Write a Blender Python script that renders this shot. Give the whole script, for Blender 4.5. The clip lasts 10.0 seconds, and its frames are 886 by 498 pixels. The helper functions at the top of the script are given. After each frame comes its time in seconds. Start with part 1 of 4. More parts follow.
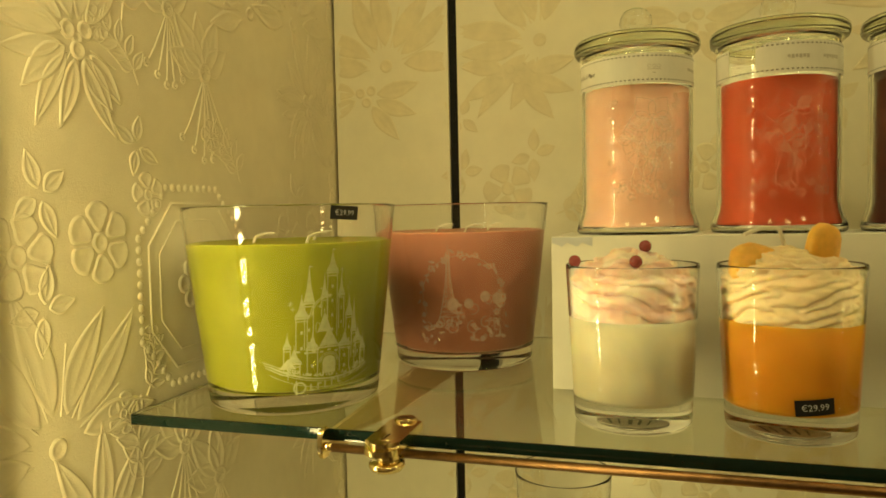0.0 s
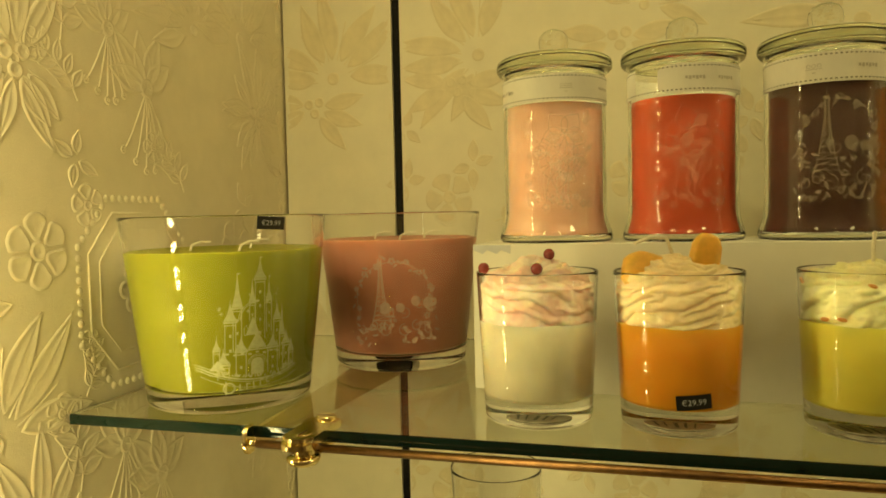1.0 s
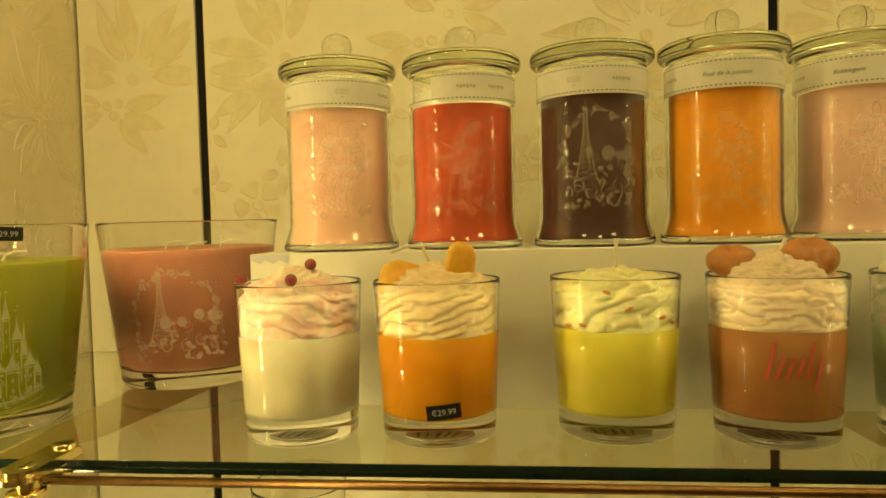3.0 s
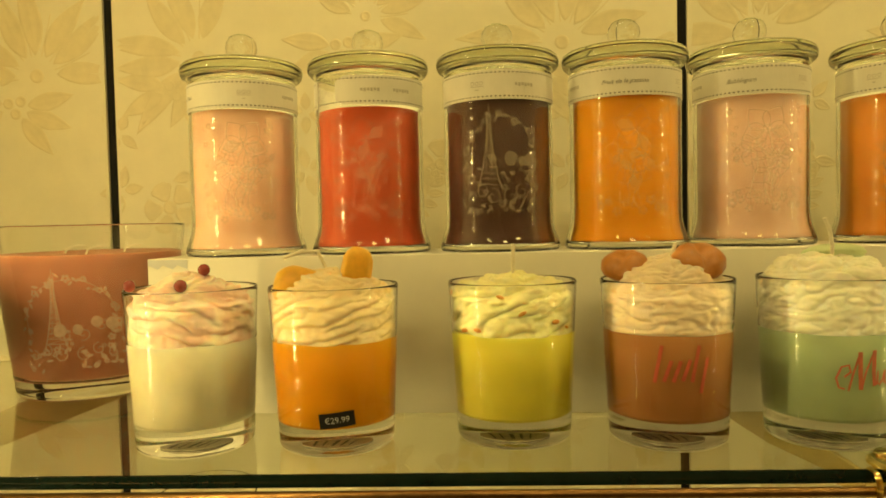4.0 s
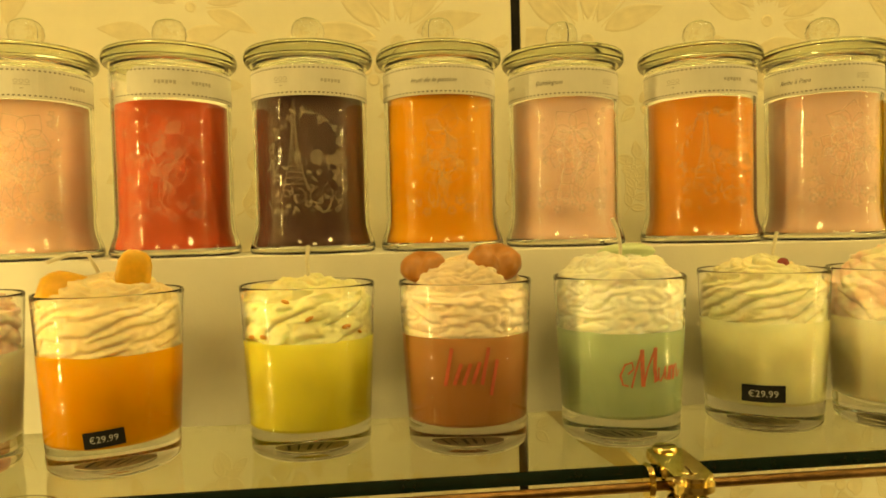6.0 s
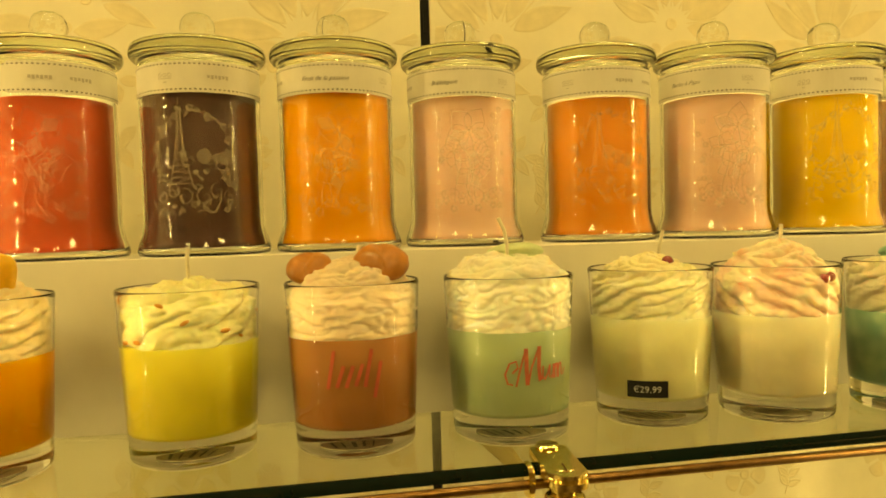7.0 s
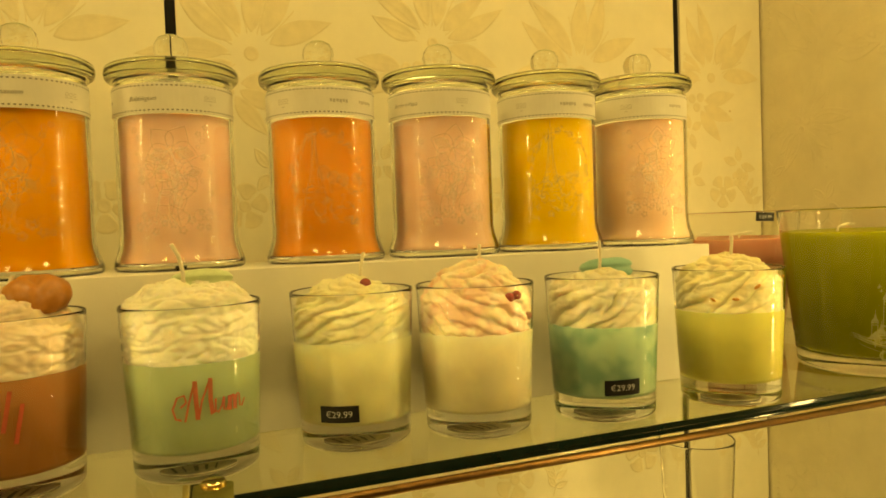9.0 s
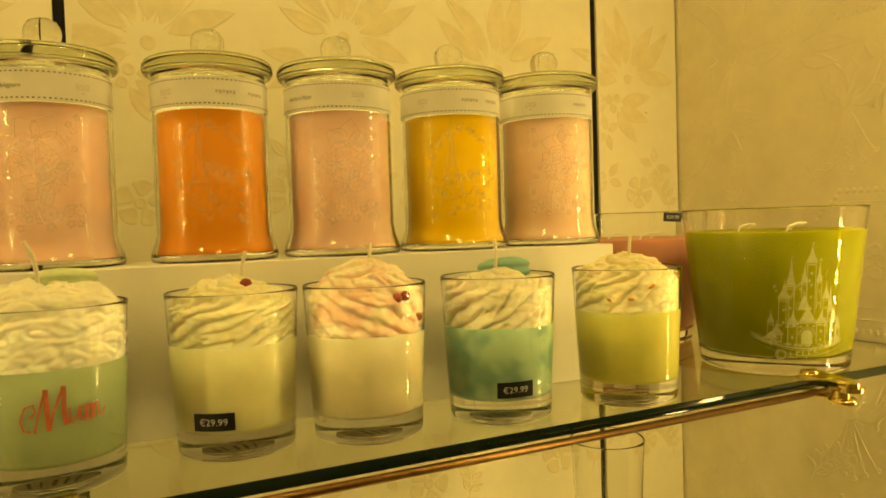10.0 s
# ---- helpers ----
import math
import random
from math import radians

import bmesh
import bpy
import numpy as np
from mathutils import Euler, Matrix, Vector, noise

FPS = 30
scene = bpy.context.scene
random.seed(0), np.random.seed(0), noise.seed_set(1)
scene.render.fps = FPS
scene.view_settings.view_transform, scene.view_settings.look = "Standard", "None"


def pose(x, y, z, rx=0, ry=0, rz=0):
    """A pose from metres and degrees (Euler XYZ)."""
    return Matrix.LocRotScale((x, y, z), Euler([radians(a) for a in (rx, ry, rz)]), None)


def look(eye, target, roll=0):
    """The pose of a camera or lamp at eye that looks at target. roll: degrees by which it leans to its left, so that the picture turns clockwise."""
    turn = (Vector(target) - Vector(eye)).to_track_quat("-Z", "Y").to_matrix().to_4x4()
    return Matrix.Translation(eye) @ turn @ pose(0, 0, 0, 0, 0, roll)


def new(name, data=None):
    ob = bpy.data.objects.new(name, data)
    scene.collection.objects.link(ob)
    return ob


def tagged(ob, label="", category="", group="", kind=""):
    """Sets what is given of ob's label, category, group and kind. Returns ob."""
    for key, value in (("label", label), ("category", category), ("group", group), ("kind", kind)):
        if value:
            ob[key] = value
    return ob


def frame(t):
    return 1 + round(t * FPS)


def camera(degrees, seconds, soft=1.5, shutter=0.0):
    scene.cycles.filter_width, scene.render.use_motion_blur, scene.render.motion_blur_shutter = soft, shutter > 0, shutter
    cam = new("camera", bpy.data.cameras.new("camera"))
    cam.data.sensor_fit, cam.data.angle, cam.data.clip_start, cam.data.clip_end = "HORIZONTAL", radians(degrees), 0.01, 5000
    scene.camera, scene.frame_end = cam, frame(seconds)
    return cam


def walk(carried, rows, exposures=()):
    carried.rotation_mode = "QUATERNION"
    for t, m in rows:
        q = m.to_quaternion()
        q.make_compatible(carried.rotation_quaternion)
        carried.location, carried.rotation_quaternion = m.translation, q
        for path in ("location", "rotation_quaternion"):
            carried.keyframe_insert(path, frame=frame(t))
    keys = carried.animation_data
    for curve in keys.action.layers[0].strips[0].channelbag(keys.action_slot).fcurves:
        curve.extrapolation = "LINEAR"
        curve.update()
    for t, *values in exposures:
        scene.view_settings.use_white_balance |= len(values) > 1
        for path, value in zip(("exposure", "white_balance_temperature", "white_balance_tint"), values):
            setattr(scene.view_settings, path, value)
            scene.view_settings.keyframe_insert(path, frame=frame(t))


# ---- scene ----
cam = camera(64.32, 10.0, 1.7)
PATH = [
    (0, (-0.0071, 0.0330, 1.4919), (-0.5798, 1.9465, 1.3894), -1.22),
    (0.5, (0.0195, 0.0220, 1.4948), (-0.5384, 1.9399, 1.3928), -1.33),
    (1, (0.0477, 0.0135, 1.4965), (-0.4779, 1.9408, 1.4007), -1.25),
    (1.5, (0.0788, 0.0229, 1.4944), (-0.3601, 1.9717, 1.3968), -1.35),
    (2, (0.1046, 0.0321, 1.4972), (-0.2508, 1.9979, 1.4001), -1.60),
    (2.5, (0.1184, 0.0390, 1.4969), (-0.1722, 2.0156, 1.4043), -1.56),
    (4, (0.1686, 0.0510, 1.4968), (0.0966, 2.0481, 1.4157), -1.26),
    (4.5, (0.1797, 0.0536, 1.4966), (0.1720, 2.0520, 1.4171), -1.14),
    (5, (0.2007, 0.0615, 1.4941), (0.2613, 2.0590, 1.4156), -1.16),
    (5.5, (0.2218, 0.0662, 1.4934), (0.3555, 2.0603, 1.4166), -1.19),
    (7, (0.2777, 0.0648, 1.4931), (0.6390, 2.0301, 1.4092), -1.59),
    (7.5, (0.3082, 0.0606, 1.4959), (0.7407, 2.0114, 1.4102), -1.56),
    (8, (0.3391, 0.0544, 1.4988), (0.8604, 1.9836, 1.4172), -1.75),
    (8.5, (0.3716, 0.0456, 1.5001), (0.9879, 1.9467, 1.4249), -2.13),
    (9, (0.3977, 0.0421, 1.5001), (1.1134, 1.9081, 1.4255), -2.14),
    (9.5, (0.4213, 0.0394, 1.4988), (1.2151, 1.8735, 1.4229), -2.04),
    (10, (0.4415, 0.0422, 1.4968), (1.2975, 1.8481, 1.4188), -1.84),
]
walk(cam, [(t, look(eye, target, roll)) for t, eye, target, roll in PATH],
     [(0, -0.3, 6400, 9), (1.0, -0.27, 6500, 9), (2.5, -0.03, 7100, 10), (4.5, 0.13, 7600, 11), (7.0, 0.36, 9000, 11), (10.0, 0.17, 9400, 11)])

# ---- light: two vertical strips of small lamps beside the cabinet's front, added fill lamps, dim warm shop behind ----
world = bpy.data.worlds.new("shop_air")
world.use_nodes = True
world.node_tree.nodes["Background"].inputs[0].default_value = (1.0, 0.74, 0.36, 1)
world.node_tree.nodes["Background"].inputs[1].default_value = 0.05
scene.world = world

SHELF, BACK, FRONT = 1.347, 0.839, 0.462
LEFT, RIGHT = -0.385, 1.211
STRIPS = (-0.232, 0.407, 1.060)
TAU = math.tau


# ---- materials ----
def node(mt, kind, **values):
    n = mt.node_tree.nodes.new(kind)
    for key, value in values.items():
        n.inputs[key].default_value = value
    return n


def mat(name, colour, rough=0.5, metal=0.0, vary=0.12, scale=40.0, bump=0.0, bump_scale=400.0, sub=0.0, transmission=0.0,
        ior=1.45, coat=0.0, stain=0.0):
    mt = bpy.data.materials.new(name)
    mt.use_nodes = True
    links, b = mt.node_tree.links, mt.node_tree.nodes["Principled BSDF"]
    b.inputs["Roughness"].default_value = rough
    b.inputs["Metallic"].default_value = metal
    b.inputs["IOR"].default_value = ior
    b.inputs["Transmission Weight"].default_value = transmission
    b.inputs["Coat Weight"].default_value = coat
    b.inputs["Coat Roughness"].default_value = 0.1
    if sub:
        b.inputs["Subsurface Weight"].default_value = sub
        b.inputs["Subsurface Radius"].default_value = (1.0, 0.6, 0.3)
        b.inputs["Subsurface Scale"].default_value = 0.018
    place = node(mt, "ShaderNodeTexCoord")
    fine = node(mt, "ShaderNodeTexNoise", Scale=scale, Detail=5.0, Roughness=0.6)
    links.new(place.outputs["Object"], fine.inputs["Vector"])
    if vary:
        ramp = node(mt, "ShaderNodeValToRGB")
        ramp.color_ramp.elements[0].position, ramp.color_ramp.elements[1].position = 0.3, 0.7
        ramp.color_ramp.elements[0].color = (*[c * (1 - vary) for c in colour], 1)
        ramp.color_ramp.elements[1].color = (*[min(1, c * (1 + vary * 0.6)) for c in colour], 1)
        links.new(fine.outputs["Fac"], ramp.inputs["Fac"])
        last = ramp.outputs["Color"]
        if stain:
            wide = node(mt, "ShaderNodeTexNoise", Scale=scale * 0.12, Detail=3.0)
            links.new(place.outputs["Object"], wide.inputs["Vector"])
            mix = node(mt, "ShaderNodeMixRGB")
            mix.blend_type = "MULTIPLY"
            mix.inputs["Fac"].default_value = stain
            links.new(last, mix.inputs["Color1"])
            links.new(wide.outputs["Fac"], mix.inputs["Color2"])
            last = mix.outputs["Color"]
        links.new(last, b.inputs["Base Color"])
    else:
        b.inputs["Base Color"].default_value = (*colour, 1)
    if bump:
        grain = node(mt, "ShaderNodeTexNoise", Scale=bump_scale, Detail=4.0)
        links.new(place.outputs["Object"], grain.inputs["Vector"])
        bm_ = node(mt, "ShaderNodeBump", Strength=bump, Distance=0.001)
        links.new(grain.outputs["Fac"], bm_.inputs["Height"])
        links.new(bm_.outputs["Normal"], b.inputs["Normal"])
    return mt


def glass(name, colour, rough=0.0):
    mt = mat(name, colour, rough, vary=0.0, transmission=1.0, ior=1.47)
    return mt


PAPER_WALL = mat("embossed_paper", (0.78, 0.70, 0.50), 0.45, vary=0.06, scale=30, bump=0.25, bump_scale=900, stain=0.2)
# Darker than the back paper: the satin's sheen is put into the colour
PAPER_SATIN = mat("sheen_toned_relief", (0.715, 0.63, 0.425), 0.40, vary=0.08, scale=60, bump=0.2, bump_scale=1200)
PAPER_BACK = mat("pale_embossed_paper", (0.80, 0.74, 0.56), 0.5, vary=0.05, scale=30, bump=0.25, bump_scale=900, stain=0.1)
BLACK = mat("black_slot_metal", (0.008, 0.007, 0.006), 0.6, vary=0.3)
BLACK.node_tree.nodes["Principled BSDF"].inputs["Specular IOR Level"].default_value = 0.2
PLASTER = mat("shop_plaster", (0.66, 0.55, 0.36), 0.8, vary=0.1, scale=6)
WOODFLOOR = mat("shop_floor", (0.22, 0.13, 0.07), 0.5, vary=0.3, scale=8)
BOARD = mat("white_board", (0.80, 0.76, 0.64), 0.5, vary=0.05, scale=25, bump=0.1, bump_scale=500, stain=0.08)
CLEAR = glass("clear_glass", (1.0, 1.0, 0.99))
JARGLASS = glass("jar_glass", (0.985, 1.0, 0.975))
LIDGLASS = glass("lid_glass", (0.90, 0.96, 0.74))
PLATE = glass("shelf_glass", (0.90, 0.93, 0.84))
EDGE = mat("dark_green_glass_edge", (0.006, 0.020, 0.016), 0.08, vary=0.2, scale=80)
BRASS = mat("polished_brass", (0.92, 0.76, 0.40), 0.16, 1.0, vary=0.12, scale=120, bump=0.05, bump_scale=300)
DULLBRASS = mat("brown_brass_rod", (0.27, 0.15, 0.065), 0.33, 1.0, vary=0.25, scale=150)
ARM = mat("bronze_painted_arm", (0.50, 0.36, 0.14), 0.4, 0.3, vary=0.1, scale=60)
LABEL = mat("cream_paper_label", (0.80, 0.76, 0.66), 0.6, vary=0.05, scale=60)
INK = mat("grey_brown_ink", (0.22, 0.19, 0.15), 0.6, vary=0.1)
TAGBLACK = mat("black_price_tag", (0.012, 0.012, 0.014), 0.45, vary=0.2)
TAGWHITE = mat("white_print", (0.62, 0.62, 0.62), 0.6, vary=0.05)
REDINK = mat("red_script", (0.78, 0.15, 0.10), 0.45, vary=0.25, scale=200)
REDINK.node_tree.nodes["Principled BSDF"].inputs["Alpha"].default_value = 0.75
WICK = mat("waxed_cotton_wick", (0.82, 0.76, 0.60), 0.6, vary=0.12, scale=300)
PEARL = mat("dark_red_pearl", (0.30, 0.055, 0.05), 0.2, vary=0.1, coat=0.6)
STICKER = mat("worn_sticker", (0.46, 0.41, 0.30), 0.5, vary=0.4, scale=150)
BARCODE = mat("barcode_ink", (0.03, 0.03, 0.03), 0.5, vary=0.1)


def wax(name, colour, sub=0.8):
    mt = mat(name, colour, 0.5, vary=0.09, scale=45, bump=0.12, bump_scale=120, sub=sub)
    shader = mt.node_tree.nodes["Principled BSDF"]
    shader.inputs["Specular IOR Level"].default_value = 0.15
    shader.inputs["Subsurface Radius"].default_value = (1.0, 0.75, 0.45)
    shader.inputs["Subsurface Scale"].default_value = 0.016
    return mt


def whipped_wax(name, colour):
    mt = wax(name, colour, 0.75)
    mt.node_tree.nodes["Principled BSDF"].inputs["Subsurface Scale"].default_value = 0.004
    return mt


def etch(name, colour, alpha=0.48):
    mt = mat(name, colour, 0.7, vary=0.15, scale=300)
    mt.node_tree.nodes["Principled BSDF"].inputs["Alpha"].default_value = alpha
    return mt


LAMP = bpy.data.materials.new("warm_lamp")
LAMP.use_nodes = True
lamp_shader = LAMP.node_tree.nodes["Principled BSDF"]
lamp_shader.inputs["Base Color"].default_value = (1, 0.9, 0.7, 1)
lamp_shader.inputs["Emission Color"].default_value = (1.0, 0.83, 0.335, 1)
lamp_shader.inputs["Emission Strength"].default_value = 80.0

FILL_SOFT = LAMP.copy()
FILL_SOFT.name = "soft_warm_lamp"
FILL_SOFT.node_tree.nodes["Principled BSDF"].inputs["Emission Strength"].default_value = 20.0
FILL_BAR = LAMP.copy()
FILL_BAR.name = "warm_lamp_bar"
FILL_BAR.node_tree.nodes["Principled BSDF"].inputs["Emission Strength"].default_value = 27.0


# ---- mesh helpers ----
def mesh_of(name, verts, faces, material, smooth=False):
    me = bpy.data.meshes.new(name)
    me.from_pydata([tuple(v) for v in verts], [], faces)
    me.materials.append(material)
    if smooth:
        me.polygons.foreach_set("use_smooth", [True] * len(me.polygons))
    me.update()
    return me


def part(name, data, material, parent=None, label="", smooth=False):
    """Links a bmesh, or (verts, faces), as one mesh object under its parent."""
    if isinstance(data, bmesh.types.BMesh):
        me = bpy.data.meshes.new(name)
        data.to_mesh(me)
        data.free()
        me.materials.append(material)
        if smooth:
            me.polygons.foreach_set("use_smooth", [True] * len(me.polygons))
    else:
        me = mesh_of(name, data[0], data[1], material, smooth)
    ob = new(name, me)
    ob.parent = parent
    if label:
        ob["label"] = label
    return ob


def thing(name, x, y, z, turn=0.0, label="", category="", group=""):
    ob = new(name)
    ob.empty_display_size = 0.02
    ob.matrix_world = pose(x, y, z, 0, 0, turn)
    return tagged(ob, label, category, group)


def sharp(ob, angle=35):
    me = ob.data
    me.polygons.foreach_set("use_smooth", [True] * len(me.polygons))
    me.set_sharp_from_angle(angle=radians(angle))
    return ob


def box(x0, y0, z0, x1, y1, z1, bevel=0.0, segments=2):
    bm = bmesh.new()
    bmesh.ops.create_cube(bm, size=1)
    for v in bm.verts:
        v.co = Vector(((x0 + x1) / 2 + v.co.x * (x1 - x0), (y0 + y1) / 2 + v.co.y * (y1 - y0), (z0 + z1) / 2 + v.co.z * (z1 - z0)))
    if bevel:
        bmesh.ops.bevel(bm, geom=bm.edges[:], offset=bevel, segments=segments, affect="EDGES", profile=0.5)
    return bm


def lathe(profile, seg=64, closed=False, cx=0.0, cy=0.0):
    """A body of revolution. A profile point on the axis becomes one vertex."""
    verts, faces, rings = [], [], []
    for r, z in profile:
        if r < 1e-7:
            rings.append([len(verts)] * seg)
            verts.append((cx, cy, z))
        else:
            rings.append(list(range(len(verts), len(verts) + seg)))
            verts += [(cx + r * math.cos(TAU * i / seg), cy + r * math.sin(TAU * i / seg), z) for i in range(seg)]
    pairs = list(zip(rings, rings[1:])) + ([(rings[-1], rings[0])] if closed else [])
    for a, b in pairs:
        for i in range(seg):
            k = (i + 1) % seg
            f = []
            for v in (a[i], a[k], b[k], b[i]):
                if v not in f:
                    f.append(v)
            if len(f) > 2:
                faces.append(f)
    return verts, faces


def tube(points, radius, seg=8, lobes=0, depth=0.0, twist=0.0, taper=None):
    """A tube along points; with lobes its section is a star that twists."""
    pts = [Vector(p) for p in points]
    verts, faces = [], []
    side = None
    for i, p in enumerate(pts):
        d = (pts[min(i + 1, len(pts) - 1)] - pts[max(i - 1, 0)]).normalized()
        if side is None:
            side = d.orthogonal().normalized()
        side = (side - d * side.dot(d)).normalized()
        up = d.cross(side)
        r = radius * (taper(i / (len(pts) - 1)) if taper else 1.0)
        for k in range(seg):
            a = TAU * k / seg
            rr = r * (1 + depth * math.cos(lobes * a + twist * i)) if lobes else r
            verts.append(p + (side * math.cos(a) + up * math.sin(a)) * rr)
    n = len(pts)
    for i in range(n - 1):
        for k in range(seg):
            j = (k + 1) % seg
            faces.append((i * seg + k, i * seg + j, (i + 1) * seg + j, (i + 1) * seg + k))
    faces += [tuple(range(seg - 1, -1, -1)), tuple(range((n - 1) * seg, n * seg))]
    return verts, faces


def ball(x, y, z, r, seg=14, squash=1.0):
    prof = [(r * math.sin(math.pi * i / 8) if 0 < i < 8 else 0.0, z - r * squash * math.cos(math.pi * i / 8)) for i in range(9)]
    return lathe(prof, seg, cx=x, cy=y)


def join(*groups):
    verts, faces = [], []
    for v, f in groups:
        o = len(verts)
        verts += v
        faces += [tuple(i + o for i in g) for g in f]
    return verts, faces


def clear(ob):
    ob.visible_shadow = False
    return ob


def lettering(text, size, shear=0.0):
    """The outline of a text in the built-in font as flat verts and faces, centred."""
    cu = bpy.data.curves.new("text", "FONT")
    cu.body, cu.size, cu.shear, cu.align_x, cu.resolution_u = text, size, shear, "CENTER", 2
    ob = new("text", cu)
    me = bpy.data.meshes.new_from_object(ob.evaluated_get(bpy.context.evaluated_depsgraph_get()))
    verts, faces = [tuple(v.co) for v in me.vertices], [tuple(p.vertices) for p in me.polygons]
    bpy.data.objects.remove(ob)
    bpy.data.curves.remove(cu)
    bpy.data.meshes.remove(me)
    return verts, faces


def wrap(flat, radius_at, out=0.0003, turn=0.0):
    """Bends flat (s, z) shapes round an upright body, s to the right of its front (-y) side."""
    verts = []
    for v in flat[0]:
        r = radius_at(v[1]) + out
        a = v[0] / radius_at(v[1]) + radians(turn)
        verts.append((r * math.sin(a), -r * math.cos(a), v[1]))
    return verts, flat[1]


def moved(flat, ds, dz):
    return [(v[0] + ds, v[1] + dz, 0) for v in flat[0]], flat[1]


def stroke(points, width):
    """A flat line of even width through 2D points."""
    verts, faces = [], []
    n = len(points)
    for i, (x, y) in enumerate(points):
        x0, y0 = points[max(i - 1, 0)]
        x1, y1 = points[min(i + 1, n - 1)]
        length = math.hypot(x1 - x0, y1 - y0) or 1
        nx, ny = -(y1 - y0) / length * width / 2, (x1 - x0) / length * width / 2
        verts += [(x + nx, y + ny, 0), (x - nx, y - ny, 0)]
    for i in range(n - 1):
        faces.append((2 * i + 1, 2 * i + 3, 2 * i + 2, 2 * i))
    return verts, faces


def patch(points):
    n = len(points)
    cx, cy = sum(p[0] for p in points) / n, sum(p[1] for p in points) / n
    return [(x, y, 0) for x, y in points] + [(cx, cy, 0)], [(i, (i + 1) % n, n) for i in range(n)]


def rect(x0, y0, x1, y1, n=4):
    xs = [x0 + (x1 - x0) * i / n for i in range(n + 1)]
    verts = [(x, y0, 0) for x in xs] + [(x, y1, 0) for x in xs]
    return verts, [(i, i + 1, n + 2 + i, n + 1 + i) for i in range(n)]


def ring2(x, y, r, width, n=16):
    return stroke([(x + r * math.cos(TAU * i / n), y + r * math.sin(TAU * i / n)) for i in range(n + 1)], width)


# ---- embossed wallpaper: raised leaves, flowers and beads ----
class Relief:
    """Raised motifs on a wall plane, in its own (u, v) and height."""

    def __init__(self):
        self.verts, self.faces = [], []
        self.rnd = random.Random(6)

    def rings(self, loops, top):
        o = len(self.verts)
        n = len(loops[0][0])
        for pts, h in loops:
            self.verts += [(u, v, h) for u, v in pts]
        for a in range(len(loops) - 1):
            for i in range(n):
                k = (i + 1) % n
                self.faces.append((o + a * n + i, o + a * n + k, o + (a + 1) * n + k, o + (a + 1) * n + i))
        last = o + (len(loops) - 1) * n
        self.verts.append((*top[:2], top[2]))
        self.faces += [(last + i, last + (i + 1) % n, len(self.verts) - 1) for i in range(n)]

    def leaf(self, u, v, angle, length, width, h=0.0009, bend=0.0):
        c, s = math.cos(angle), math.sin(angle)
        h *= self.rnd.uniform(0.75, 1.25)

        def at(t, w):
            x, y = t * length, w + bend * length * t * t
            return u + c * x - s * y, v + s * x + c * y

        n = 12

        def loop(k, g):
            up = [at(g + (1 - 2 * g) * i / n, width / 2 * k * math.sin(math.pi * (i / n) ** 0.8)) for i in range(n + 1)]
            dn = [at(g + (1 - 2 * g) * i / n, -width / 2 * k * math.sin(math.pi * (i / n) ** 0.8)) for i in range(n - 1, 0, -1)]
            return up + dn

        self.rings([(loop(1.0, 0), 0.0), (loop(0.9, 0.012), h), (loop(0.74, 0.04), h), (loop(0.6, 0.07), h * 0.45), (loop(0.1, 0.12), h * 0.35)],
                   (*at(0.5, 0), h * 0.8))

    def disc(self, u, v, r, h=0.001, n=16, hollow=True):
        def loop(k):
            return [(u + r * k * math.cos(TAU * i / n), v + r * k * math.sin(TAU * i / n)) for i in range(n)]
        if hollow:
            self.rings([(loop(1), 0.0), (loop(0.86), h), (loop(0.66), h), (loop(0.5), h * 0.3), (loop(0.2), h * 0.3)], (u, v, h * 0.3))
        else:
            self.rings([(loop(1), 0.0), (loop(0.8), h * 0.7), (loop(0.5), h)], (u, v, h * 1.1))

    def petal(self, u, v, angle, length, width, h=0.0009):
        """A rounded petal with a raised rim and a shallow groove down its middle."""
        c, q, n = math.cos(angle), math.sin(angle), 18

        def loop(k):
            out = []
            for i in range(n):
                a = TAU * i / n
                x, y = length * (0.5 + 0.5 * k * math.cos(a)), width * 0.5 * k * math.sin(a) * (0.72 + 0.35 * math.cos(a)) * (1 + 0.10 * math.cos(5 * a))
                out.append((u + c * x - q * y, v + q * x + c * y))
            return out
        self.rings([(loop(1.0), 0.0), (loop(0.90), h), (loop(0.76), h), (loop(0.62), h * 0.5), (loop(0.2), h * 0.45)], (u + c * length * 0.5, v + q * length * 0.5, h * 0.4))

    def flower(self, u, v, r, petals=5, turn=0.0, h=0.0009):
        for i in range(petals):
            a = turn + TAU * i / petals
            self.petal(u + math.cos(a) * r * 0.24, v + math.sin(a) * r * 0.24, a, r * 0.76, r * (1.02 if petals < 6 else 0.88), h)
        self.disc(u, v, r * 0.26, h * 1.2)

    def line(self, pts, width, h=0.0008):
        o = len(self.verts)
        n = len(pts)
        for i, (x, y) in enumerate(pts):
            x0, y0 = pts[max(i - 1, 0)]
            x1, y1 = pts[min(i + 1, n - 1)]
            length = math.hypot(x1 - x0, y1 - y0) or 1
            nx, ny = -(y1 - y0) / length, (x1 - x0) / length
            for k, z in ((0.5, 0), (0.2, h), (-0.2, h), (-0.5, 0)):
                self.verts.append((x + nx * width * k, y + ny * width * k, z))
        for i in range(n - 1):
            for k in range(3):
                self.faces.append((o + 4 * i + k, o + 4 * i + k + 1, o + 4 * i + 5 + k, o + 4 * i + 4 + k))

